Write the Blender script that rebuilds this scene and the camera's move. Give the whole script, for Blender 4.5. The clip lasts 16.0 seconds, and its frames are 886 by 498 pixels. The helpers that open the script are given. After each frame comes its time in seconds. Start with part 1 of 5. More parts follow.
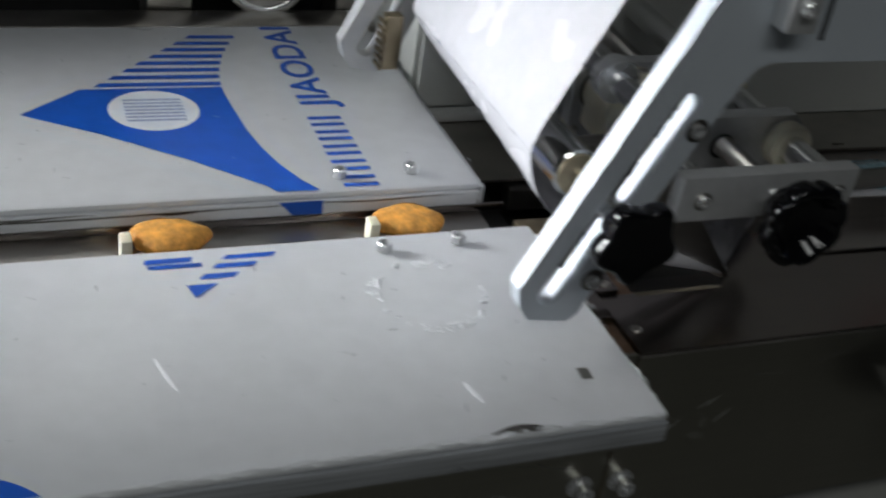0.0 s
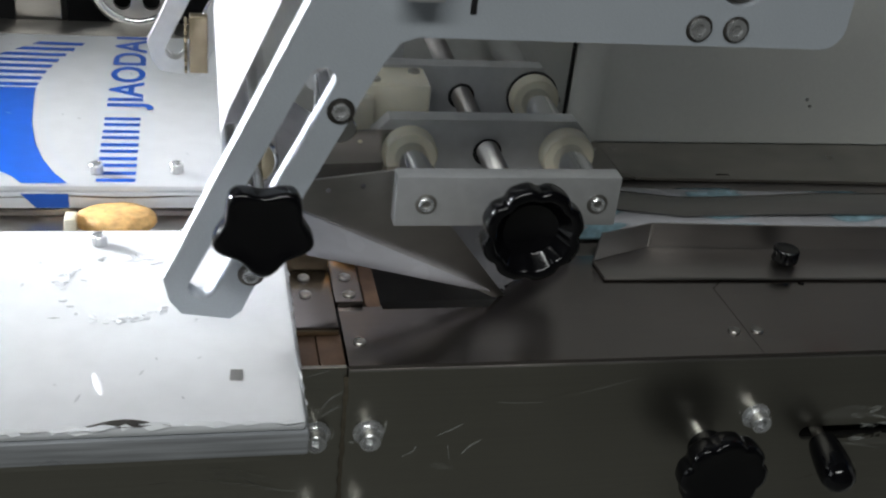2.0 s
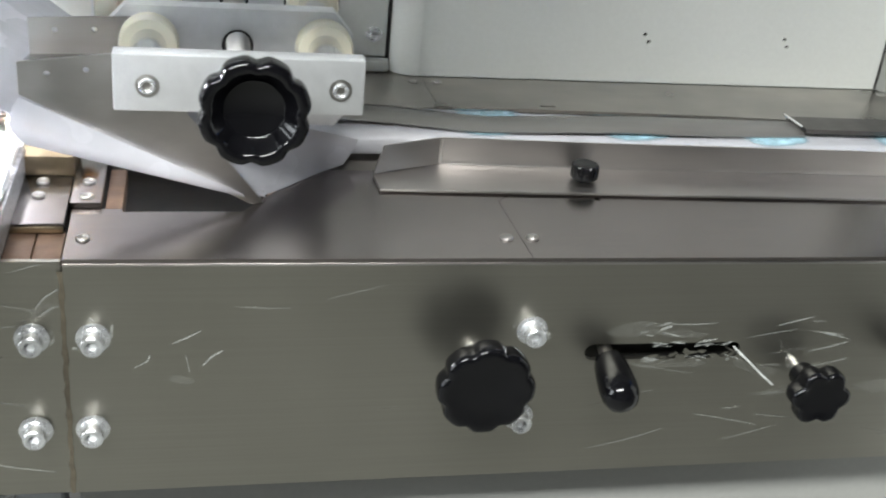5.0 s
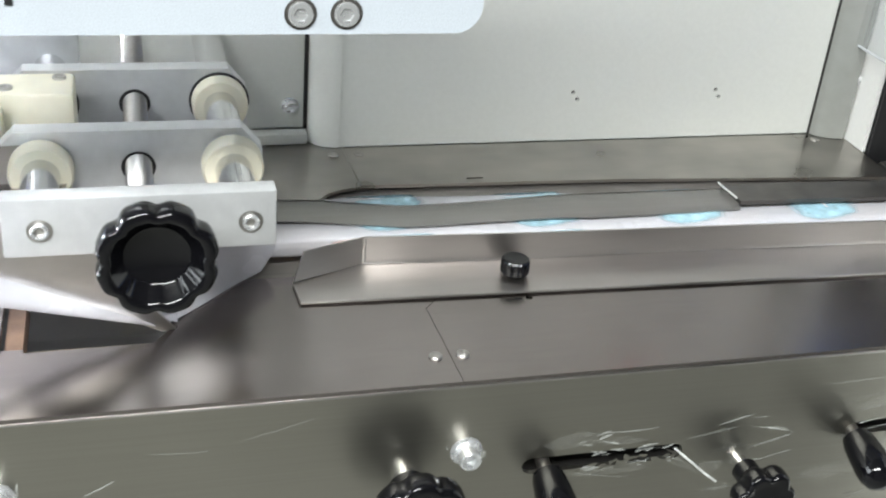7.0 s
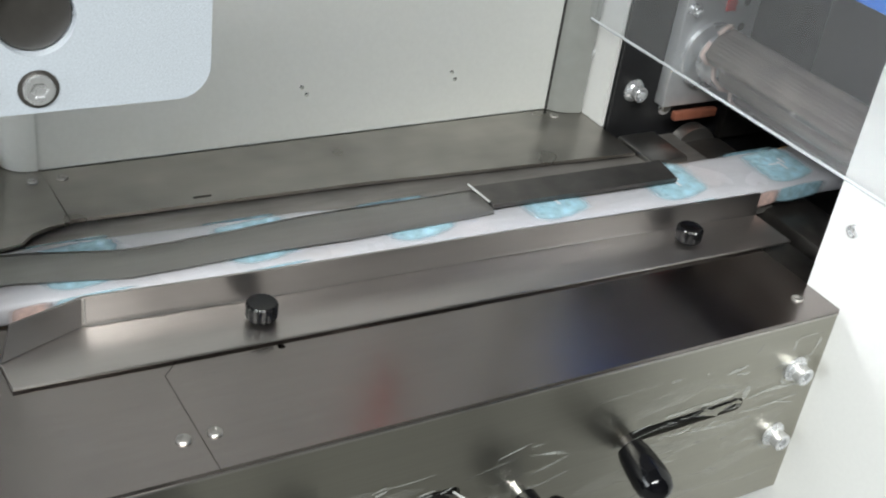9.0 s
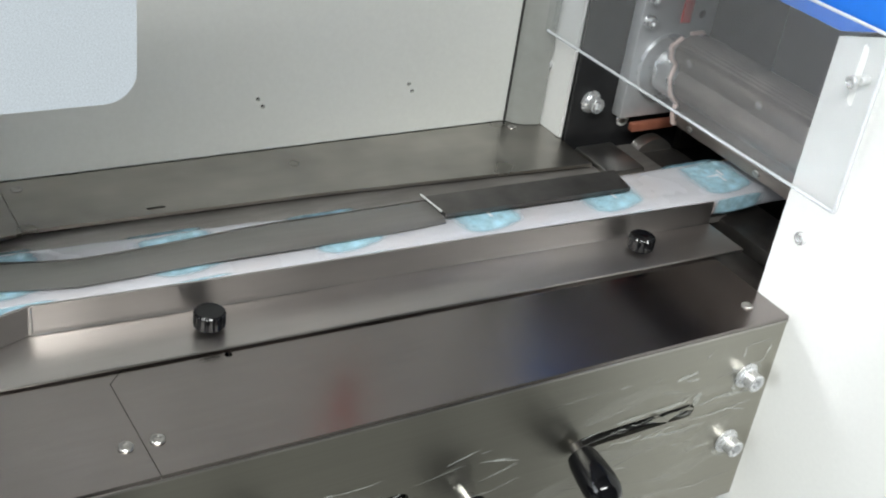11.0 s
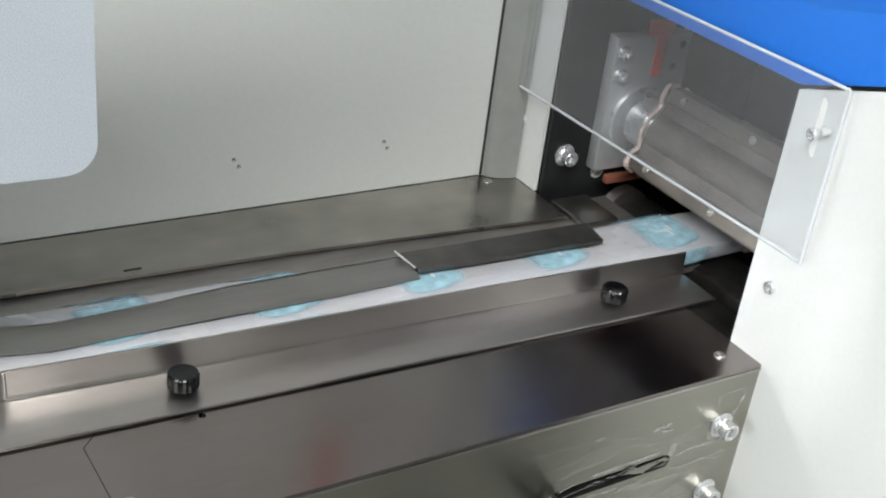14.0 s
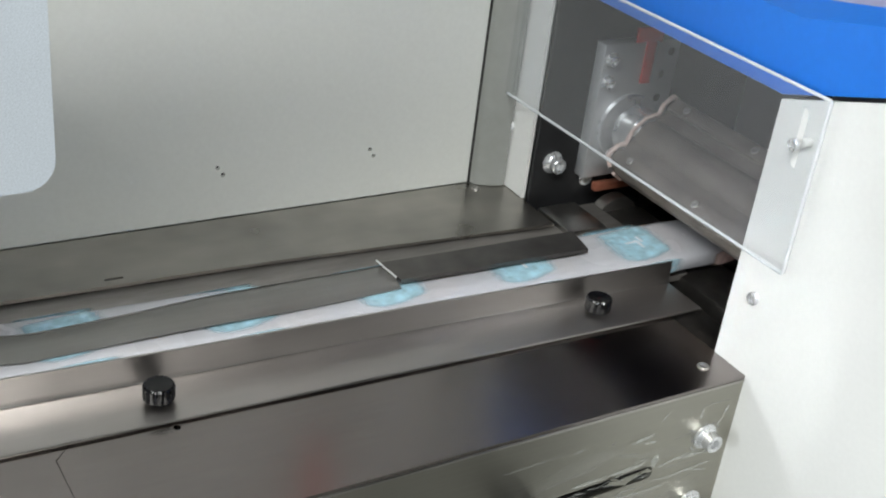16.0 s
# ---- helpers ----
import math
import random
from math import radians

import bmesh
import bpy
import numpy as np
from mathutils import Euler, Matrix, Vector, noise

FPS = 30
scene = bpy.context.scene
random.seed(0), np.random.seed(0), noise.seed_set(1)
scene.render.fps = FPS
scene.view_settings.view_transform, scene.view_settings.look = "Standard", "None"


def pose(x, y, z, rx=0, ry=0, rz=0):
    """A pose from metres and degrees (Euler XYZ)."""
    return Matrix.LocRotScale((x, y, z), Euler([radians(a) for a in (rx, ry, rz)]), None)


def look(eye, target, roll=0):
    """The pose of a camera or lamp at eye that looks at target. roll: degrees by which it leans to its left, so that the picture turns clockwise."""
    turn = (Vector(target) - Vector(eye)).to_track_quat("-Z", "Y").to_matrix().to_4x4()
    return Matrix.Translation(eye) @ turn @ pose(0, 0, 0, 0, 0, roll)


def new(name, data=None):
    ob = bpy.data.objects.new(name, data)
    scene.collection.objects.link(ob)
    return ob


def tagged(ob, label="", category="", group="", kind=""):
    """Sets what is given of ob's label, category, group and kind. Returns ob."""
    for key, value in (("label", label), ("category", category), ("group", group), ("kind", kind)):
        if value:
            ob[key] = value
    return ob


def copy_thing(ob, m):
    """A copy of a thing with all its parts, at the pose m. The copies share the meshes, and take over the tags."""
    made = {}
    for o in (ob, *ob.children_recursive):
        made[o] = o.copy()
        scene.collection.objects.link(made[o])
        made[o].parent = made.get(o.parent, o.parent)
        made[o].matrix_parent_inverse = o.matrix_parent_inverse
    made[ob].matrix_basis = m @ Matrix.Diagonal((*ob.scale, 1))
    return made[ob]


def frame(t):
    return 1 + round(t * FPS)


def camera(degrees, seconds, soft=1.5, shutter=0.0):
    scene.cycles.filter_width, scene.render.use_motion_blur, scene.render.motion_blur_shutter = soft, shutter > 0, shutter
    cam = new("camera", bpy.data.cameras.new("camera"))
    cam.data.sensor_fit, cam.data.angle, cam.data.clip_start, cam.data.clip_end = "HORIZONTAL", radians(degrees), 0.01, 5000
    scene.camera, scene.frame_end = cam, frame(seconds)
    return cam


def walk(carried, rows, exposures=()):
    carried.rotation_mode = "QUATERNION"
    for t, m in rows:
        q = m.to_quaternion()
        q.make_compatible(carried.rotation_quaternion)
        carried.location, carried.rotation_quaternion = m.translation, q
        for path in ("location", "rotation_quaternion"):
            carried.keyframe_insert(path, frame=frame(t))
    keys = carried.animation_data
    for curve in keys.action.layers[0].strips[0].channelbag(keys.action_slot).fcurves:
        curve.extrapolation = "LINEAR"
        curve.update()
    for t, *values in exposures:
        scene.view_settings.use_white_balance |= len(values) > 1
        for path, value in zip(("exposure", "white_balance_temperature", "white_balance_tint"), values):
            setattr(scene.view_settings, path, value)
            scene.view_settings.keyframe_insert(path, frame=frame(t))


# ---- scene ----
cam = camera(41.8, 16.0, soft=2.0, shutter=0.4)
PATH = [
    (0, (-0.36, -0.468, 1.312), (0.354, 1.069, 0.25), 9.4),
    (0.5, (-0.26, -0.56, 1.347), (0.382, 0.987, 0.253), 6.8),
    (1, (-0.2, -0.581, 1.359), (0.464, 0.977, 0.294), 4.7),
    (1.5, (-0.148, -0.568, 1.327), (0.42, 0.997, 0.219), 6.2),
    (2, (-0.084, -0.524, 1.282), (0.336, 1.164, 0.294), 6.5),
    (2.5, (-0.041, -0.513, 1.245), (0.334, 1.175, 0.238), 4.8),
    (3, (0.003, -0.521, 1.22), (0.275, 1.214, 0.262), 5.5),
    (3.5, (0.028, -0.543, 1.194), (0.223, 1.217, 0.266), 5.1),
    (4, (0.055, -0.555, 1.192), (0.273, 1.213, 0.283), 5.1),
    (4.5, (0.064, -0.555, 1.193), (0.363, 1.197, 0.275), 5.5),
    (5, (0.07, -0.551, 1.196), (0.481, 1.181, 0.284), 6.1),
    (5.2, (0.07, -0.548, 1.199), (0.51, 1.176, 0.286), 6.0),
    (7.3, (0.1, -0.47, 1.276), (0.616, 1.182, 0.274), 5.8),
    (7.5, (0.109, -0.463, 1.283), (0.671, 1.162, 0.261), 7.2),
    (8, (0.093, -0.419, 1.28), (0.823, 1.117, 0.228), 7.3),
    (8.5, (0.091, -0.387, 1.283), (0.969, 1.061, 0.219), 8.9),
    (9, (0.106, -0.381, 1.282), (1.044, 1.042, 0.236), 8.7),
    (9.5, (0.113, -0.384, 1.282), (1.06, 1.042, 0.248), 8.8),
    (12, (0.128, -0.404, 1.284), (1.099, 1.034, 0.289), 8.2),
    (12.5, (0.129, -0.406, 1.289), (1.111, 1.041, 0.319), 7.9),
    (13, (0.132, -0.411, 1.292), (1.127, 1.048, 0.353), 7.5),
    (13.5, (0.137, -0.41, 1.293), (1.115, 1.058, 0.35), 7.1),
    (14, (0.133, -0.409, 1.293), (1.11, 1.058, 0.347), 7.4),
    (14.5, (0.132, -0.412, 1.293), (1.115, 1.051, 0.348), 7.8),
    (15, (0.132, -0.411, 1.293), (1.119, 1.051, 0.35), 7.8),
    (15.5, (0.131, -0.41, 1.293), (1.138, 1.039, 0.352), 8.3),
    (16, (0.152, -0.412, 1.299), (1.113, 1.063, 0.35), 7.2),
]
EXPOSURES = [(0.0, -2.7), (1.0, -2.5), (2.0, -1.45), (2.6, -0.96), (3.3, -0.10), (4.0, 0.42), (5.0, 0.72), (7.5, 1.0), (8.2, 0.65), (9.0, 0.55), (12.0, 0.45), (14.0, 0.33), (16.0, 0.30)]
walk(cam, [(t, look(eye, target, roll)) for t, eye, target, roll in PATH], EXPOSURES)

# ---- world and light: a factory hall with one large side window, ceiling tubes and an added fill ----
world = bpy.data.worlds.new("hall_air")
scene.world = world
world.use_nodes = True
world.node_tree.nodes["Background"].inputs[0].default_value = (0.75, 0.85, 1.0, 1)
world.node_tree.nodes["Background"].inputs[1].default_value = 0.5


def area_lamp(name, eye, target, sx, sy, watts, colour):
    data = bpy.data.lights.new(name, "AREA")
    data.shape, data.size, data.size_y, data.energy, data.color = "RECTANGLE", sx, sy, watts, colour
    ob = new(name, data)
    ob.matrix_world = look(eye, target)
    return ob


# Added lamp without a fixture: brightens the infeed tables, film sheet and roller arm.
infeed_fill = area_lamp("added_fill_light", (-0.95, 0.50, 1.25), (-0.15, 0.12, 0.99), 0.40, 0.3, 8.8, (0.95, 0.98, 1.0))
infeed_fill.data.spread = radians(36)
area_lamp("window_daylight", (-3.9, 0.0, 1.9), (0.0, 0.0, 0.9), 3.4, 1.9, 112, (0.91, 0.97, 1.0))
area_lamp("ceiling_tube_light", (-0.45, -1.15, 2.35), (-0.45, -1.15, 0.0), 1.6, 0.3, 57, (0.97, 1.0, 0.98))
area_lamp("ceiling_tube_light", (0.45, 2.4, 3.05), (0.45, 2.4, 0.0), 0.12, 1.2, 25, (1.0, 0.99, 0.96))


# ---- materials ----
def material(name, colour, rough=0.5, metal=0.0, vary=0.06, scale=30.0, stretch=(1, 1, 1), bump=0.0, bump_scale=200.0,
             rough_vary=0.0, stain=0.0, stain_scale=9.0, coat=0.0, trans=0.0, sub=0.0, alpha=1.0, spec=0.5):
    """A surface with fine grain and broad stains, in metres of the object's own space."""
    m = bpy.data.materials.new(name)
    m.use_nodes = True
    nt = m.node_tree
    b = nt.nodes["Principled BSDF"]
    b.inputs["Metallic"].default_value = metal
    b.inputs["Roughness"].default_value = rough
    b.inputs["Specular IOR Level"].default_value = spec
    b.inputs["Coat Weight"].default_value = coat
    b.inputs["Transmission Weight"].default_value = trans
    if sub:
        b.inputs["Subsurface Weight"].default_value = sub
        b.inputs["Subsurface Radius"].default_value = (0.01, 0.008, 0.006)
    if alpha < 1:
        b.inputs["Alpha"].default_value = alpha
    tc = nt.nodes.new("ShaderNodeTexCoord")
    mp = nt.nodes.new("ShaderNodeMapping")
    mp.inputs["Scale"].default_value = stretch
    nt.links.new(tc.outputs["Object"], mp.inputs["Vector"])
    n1 = nt.nodes.new("ShaderNodeTexNoise")
    n1.inputs["Scale"].default_value = scale
    n1.inputs["Detail"].default_value = 5
    nt.links.new(mp.outputs["Vector"], n1.inputs["Vector"])
    n2 = nt.nodes.new("ShaderNodeTexNoise")
    n2.inputs["Scale"].default_value = stain_scale
    n2.inputs["Detail"].default_value = 2
    nt.links.new(tc.outputs["Object"], n2.inputs["Vector"])
    ramp = nt.nodes.new("ShaderNodeMapRange")
    ramp.inputs["From Min"].default_value, ramp.inputs["From Max"].default_value = 0.3, 0.7
    ramp.inputs["To Min"].default_value, ramp.inputs["To Max"].default_value = 1 - vary, 1 + vary
    nt.links.new(n1.outputs["Fac"], ramp.inputs["Value"])
    ramp2 = nt.nodes.new("ShaderNodeMapRange")
    ramp2.inputs["From Min"].default_value, ramp2.inputs["From Max"].default_value = 0.2, 0.8
    ramp2.inputs["To Min"].default_value, ramp2.inputs["To Max"].default_value = 1 - stain, 1.0
    nt.links.new(n2.outputs["Fac"], ramp2.inputs["Value"])
    mul = nt.nodes.new("ShaderNodeMath")
    mul.operation = "MULTIPLY"
    nt.links.new(ramp.outputs[0], mul.inputs[0])
    nt.links.new(ramp2.outputs[0], mul.inputs[1])
    vm = nt.nodes.new("ShaderNodeVectorMath")
    vm.operation = "SCALE"
    vm.inputs[0].default_value = colour
    nt.links.new(mul.outputs[0], vm.inputs["Scale"])
    nt.links.new(vm.outputs[0], b.inputs["Base Color"])
    if rough_vary:
        rr = nt.nodes.new("ShaderNodeMapRange")
        rr.inputs["From Min"].default_value, rr.inputs["From Max"].default_value = 0.15, 0.85
        rr.inputs["To Min"].default_value, rr.inputs["To Max"].default_value = rough - rough_vary, rough + rough_vary
        nt.links.new(n2.outputs["Fac"], rr.inputs["Value"])
        nt.links.new(rr.outputs[0], b.inputs["Roughness"])
    if bump:
        n3 = nt.nodes.new("ShaderNodeTexNoise")
        n3.inputs["Scale"].default_value = bump_scale
        n3.inputs["Detail"].default_value = 3
        nt.links.new(mp.outputs["Vector"], n3.inputs["Vector"])
        bp = nt.nodes.new("ShaderNodeBump")
        bp.inputs["Strength"].default_value = bump
        bp.inputs["Distance"].default_value = 0.001
        nt.links.new(n3.outputs["Fac"], bp.inputs["Height"])
        nt.links.new(bp.outputs[0], b.inputs["Normal"])
    return m


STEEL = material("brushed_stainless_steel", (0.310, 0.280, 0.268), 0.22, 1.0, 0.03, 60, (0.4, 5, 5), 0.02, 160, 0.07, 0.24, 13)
STEEL_RAIL = material("smooth_bent_steel", (0.55, 0.52, 0.50), 0.36, 1.0, 0.04, 40, (0.5, 3, 3), 0.05, 120, 0.06, 0.18, 14)
STEEL_UP = material("brushed_stainless_front", (0.420, 0.406, 0.356), 0.38, 1.0, 0.03, 60, (0.12, 9, 9), 0.03, 160, 0.06, 0.16, 7)
STEEL_DULL = material("dull_worn_steel", (0.62, 0.60, 0.57), 0.36, 1.0, 0.05, 60, (0.8, 2, 2), 0.05, 200, 0.10, 0.40, 14)
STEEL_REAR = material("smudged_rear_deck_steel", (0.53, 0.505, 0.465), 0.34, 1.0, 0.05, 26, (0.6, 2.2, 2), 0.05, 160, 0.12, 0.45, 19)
TONGUE = material("dull_dark_tongue_steel", (0.33, 0.32, 0.305), 0.46, 0.85, 0.06, 50, (0.3, 3, 3), 0.06, 160, 0.06, 0.2, 14)
TRENCH = material("grimy_trench_steel", (0.30, 0.28, 0.26), 0.42, 0.4, 0.22, 60, (0.4, 2, 2), 0.15, 160, 0.10, 0.5, 16)
STEEL_DARK = material("dark_oily_steel", (0.16, 0.15, 0.14), 0.42, 0.9, 0.15, 70, (1, 1, 1), 0.15, 220, 0.1, 0.3, 20)
CHROME = material("polished_chrome", (0.72, 0.72, 0.72), 0.14, 1.0, 0.03, 60, (1, 1, 1), 0.02, 300, 0.04, 0.08, 25)
ZINC = material("zinc_plated_bolt", (0.78, 0.79, 0.80), 0.28, 0.75, 0.06, 200, (1, 1, 1), 0.05, 600, 0.05, 0.1, 60)
ALU = material("matt_anodised_aluminium", (0.68, 0.69, 0.70), 0.36, 0.55, 0.05, 120, (1, 1, 1), 0.12, 500, 0.05, 0.08, 14)
ALU_SPECK = material("sparkling_anodised_aluminium", (0.60, 0.65, 0.71), 0.42, 0.25, 0.10, 1500, (1, 1, 1), 0.28, 1800, 0.06, 0.06, 18)
BLACK = material("glossy_black_bakelite", (0.004, 0.004, 0.005), 0.12, 0, 0.2, 60, (1, 1, 1), 0.02, 300, 0.04, 0.1, 30, spec=0.36)
BLACK_MATT = material("matt_black_paint", (0.012, 0.012, 0.013), 0.5, 0, 0.2, 60, (1, 1, 1), 0.1, 300)
CREAM = material("cream_nylon", (0.80, 0.76, 0.62), 0.45, 0, 0.04, 60, (1, 1, 1), 0.05, 300, 0.05, 0.08, 30, sub=0.2)
PAINT = material("beige_grey_powder_coat", (0.61, 0.62, 0.592), 0.42, 0, 0.02, 300, (1, 1, 1), 0.06, 900, 0.04, 0.05, 5)
PAINT_WHITE = material("white_powder_coat", (0.72, 0.72, 0.70), 0.38, 0, 0.015, 300, (1, 1, 1), 0.05, 900, 0.04, 0.04, 5)
PAINT_GREY = material("light_grey_painted_steel", (0.37, 0.37, 0.35), 0.45, 0, 0.03, 200, (1, 1, 1), 0.05, 700, 0.04, 0.05, 6)
BLUE = material("bright_blue_powder_coat", (0.010, 0.155, 0.62), 0.33, 0, 0.03, 200, (1, 1, 1), 0.05, 800, 0.04, 0.05, 6)
WHITE_SHEET = material("white_protective_film", (0.78, 0.80, 0.83), 0.30, 0, 0.03, 60, (1, 1, 1), 0.14, 38, 0.06, 0.04, 7)
PRINT_BLUE = material("printed_blue_ink", (0.012, 0.10, 0.52), 0.32, 0, 0.08, 60, (1, 1, 1), 0.10, 60, 0.05, 0.12, 16)
PRINT_WHITE = material("printed_white_ink", (0.74, 0.77, 0.82), 0.32, 0, 0.05, 80, (1, 1, 1), 0.10, 60)
PRINT_GREY = material("faded_blue_grey_ink", (0.34, 0.40, 0.56), 0.4, 0, 0.3, 500, (1, 1, 1), 0.1, 60)
PLASTIC_FILM = material("milky_wrapping_film", (0.66, 0.66, 0.70), 0.26, 0, 0.03, 40, (1, 3, 3), 0.35, 70, 0.05, 0.12, 25, alpha=0.80)
BISCUIT = material("golden_baked_biscuit", (0.80, 0.38, 0.075), 0.62, 0, 0.30, 180, (1, 1, 1), 0.9, 320, 0.1, 0.30, 70, sub=0.1)
BISCUIT_PALE = material("pale_baked_biscuit", (0.74, 0.45, 0.17), 0.6, 0, 0.25, 180, (1, 1, 1), 0.8, 320, 0.1, 0.30, 70, sub=0.1)
BROWN = material("brown_oxidised_block", (0.20, 0.125, 0.085), 0.5, 0.3, 0.2, 90, (1, 1, 1), 0.2, 300, 0.1, 0.3, 30)
BRASS = material("yellow_zinc_plate", (0.42, 0.35, 0.24), 0.35, 1.0, 0.1, 90, (1, 1, 1), 0.1, 300, 0.08, 0.25, 40)
COPPER = material("reddish_brown_bar", (0.36, 0.13, 0.08), 0.4, 0.3, 0.15, 90, (1, 1, 1), 0.1, 300)
RED = material("red_painted_mark", (0.72, 0.03, 0.03), 0.4, 0, 0.06, 90, (1, 1, 1), 0.05, 300)
PINK = material("pale_pink_rubber_edge", (0.70, 0.55, 0.50), 0.45, 0, 0.08, 120, (1, 1, 1), 0.1, 400)
GRIME = material("smeared_plastic_residue", (0.74, 0.75, 0.73), 0.30, 0, 0.2, 120, (1, 1, 1), 0.4, 200, 0.1, 0.3, 60)
SMEAR = material("thin_torn_film_smear", (0.66, 0.68, 0.65), 0.30, 0, 0.3, 300, (1, 1, 1), 0.5, 300, alpha=0.33)
HAZE = material("faint_peeling_film", (0.62, 0.63, 0.60), 0.35, 0, 0.4, 200, (0.4, 1, 3), 0.4, 200, alpha=0.06)
FILM_GREY = material("scuffed_film_on_metal", (0.50, 0.52, 0.55), 0.30, 0.35, 0.30, 50, (0.25, 8, 8), 0.12, 120, 0.08, 0.25, 12)
JAW = material("smeared_jaw_steel", (0.27, 0.235, 0.21), 0.42, 0.45, 0.15, 80, (0.6, 0.3, 1), 0.2, 200, 0.1, 0.45, 28)
# Back panel paint made darker: the corner's shade is put into the colour.
CORNER_SHADE = material("shaded_corner_grey", (0.25, 0.255, 0.24), 0.5, 0, 0.05, 80, (1, 1, 1), 0.05, 300, 0.05, 0.1, 10)
GLUE = material("brown_dried_glue", (0.10, 0.085, 0.06), 0.6, 0, 0.3, 200, (1, 1, 1), 0.4, 300)
# Near-black put in for the shade inside openings; dark joints use it too.
DARK = material("interior_shade_and_joint_black", (0.015, 0.014, 0.013), 0.6, 0, 0.3, 50, (1, 1, 1), 0.2, 200)
CONCRETE = material("grey_concrete_floor", (0.22, 0.22, 0.205), 0.5, 0, 0.08, 20, (1, 1, 1), 0.3, 60, 0.1, 0.2, 2)
PLASTER = material("grey_hall_plaster", (0.17, 0.17, 0.165), 0.8, 0, 0.04, 8, (1, 1, 1), 0.2, 60, 0.05, 0.08, 1)


def soft_print(name, colour):
    """Ink on the film whose density, held on the mesh, fades out to its edges."""
    m = material(name, colour, 0.28, 0, 0.08, 120, (1, 1, 1), 0.15, 90, 0.05, 0.15, 60)
    nt = m.node_tree
    tc = nt.nodes.new("ShaderNodeTexCoord")
    fall = nt.nodes.new("ShaderNodeAttribute")
    fall.attribute_name = "ink"
    ns = nt.nodes.new("ShaderNodeTexNoise")
    ns.inputs["Scale"].default_value = 150
    ns.inputs["Detail"].default_value = 3
    nt.links.new(tc.outputs["Object"], ns.inputs["Vector"])
    gain = nt.nodes.new("ShaderNodeMapRange")
    gain.inputs["From Min"].default_value, gain.inputs["From Max"].default_value = 0.3, 0.62
    gain.inputs["To Min"].default_value, gain.inputs["To Max"].default_value = 0.6, 0.95
    nt.links.new(ns.outputs["Fac"], gain.inputs["Value"])
    mu = nt.nodes.new("ShaderNodeMath")
    mu.operation = "MULTIPLY"
    nt.links.new(fall.outputs["Fac"], mu.inputs[0])
    nt.links.new(gain.outputs[0], mu.inputs[1])
    nt.links.new(mu.outputs[0], nt.nodes["Principled BSDF"].inputs["Alpha"])
    return m


FILM_BLUE = soft_print("light_blue_film_print", (0.46, 0.74, 0.86))
FILM_PALE = soft_print("pale_pink_film_print", (0.78, 0.56, 0.50))


def clear_plastic(name, tint, rough):
    m = bpy.data.materials.new(name)
    m.use_nodes = True
    nt = m.node_tree
    nt.nodes.remove(nt.nodes["Principled BSDF"])
    out = nt.nodes["Material Output"]
    tr = nt.nodes.new("ShaderNodeBsdfTransparent")
    tr.inputs[0].default_value = (*tint, 1)
    gl = nt.nodes.new("ShaderNodeBsdfGlossy")
    gl.inputs["Roughness"].default_value = rough
    lw = nt.nodes.new("ShaderNodeLayerWeight")
    lw.inputs[0].default_value = 0.5
    pw = nt.nodes.new("ShaderNodeMath")
    pw.operation = "POWER"
    pw.inputs[1].default_value = 5.0
    nt.links.new(lw.outputs["Facing"], pw.inputs[0])
    fr = nt.nodes.new("ShaderNodeMapRange")
    fr.inputs["To Min"].default_value, fr.inputs["To Max"].default_value = 0.035, 0.6
    nt.links.new(pw.outputs[0], fr.inputs["Value"])
    mx = nt.nodes.new("ShaderNodeMixShader")
    nt.links.new(fr.outputs[0], mx.inputs[0])
    df = nt.nodes.new("ShaderNodeBsdfDiffuse")
    df.inputs[0].default_value = (0.8, 0.8, 0.82, 1)
    haze = nt.nodes.new("ShaderNodeMixShader")
    haze.inputs[0].default_value = 0.045
    nt.links.new(tr.outputs[0], haze.inputs[1])
    nt.links.new(df.outputs[0], haze.inputs[2])
    nt.links.new(haze.outputs[0], mx.inputs[1])
    nt.links.new(gl.outputs[0], mx.inputs[2])
    nt.links.new(mx.outputs[0], out.inputs[0])
    return m


ACRYLIC = clear_plastic("clear_acrylic", (0.90, 0.91, 0.92), 0.06)
ACRYLIC_EDGE = material("frosted_acrylic_edge", (0.80, 0.82, 0.84), 0.25, 0, 0.04, 100, (1, 1, 1), 0.1, 300, trans=0.3)
# Opaque violet grey: the cover's tint with its reflection put into the colour.
VIOLET = material("violet_cover_with_reflection", (0.38, 0.38, 0.58), 0.25, 0, 0.03, 60, (1, 1, 1), 0.05, 300, 0.05, 0.05, 8)


# ---- mesh helpers ----
def obj_from(name, bm, mat, parent=None, label="", smooth=0.0):
    bmesh.ops.recalc_face_normals(bm, faces=bm.faces)
    me = bpy.data.meshes.new(name)
    bm.to_mesh(me)
    bm.free()
    me.materials.append(mat)
    if smooth:
        me.shade_smooth()
        me.set_sharp_from_angle(angle=radians(smooth))
    ob = new(name, me)
    if parent:
        ob.parent = parent
    if label:
        tagged(ob, label)
    return ob


def part(name, bm, mat, parent, label="", smooth=35.0):
    return obj_from(name, bm, mat, parent, label, smooth)


def thing(name, label, category, group="", kind="", at=(0, 0, 0)):
    ob = new(name)
    ob.empty_display_size = 0.02
    ob.location = at
    return tagged(ob, label, category, group, kind)


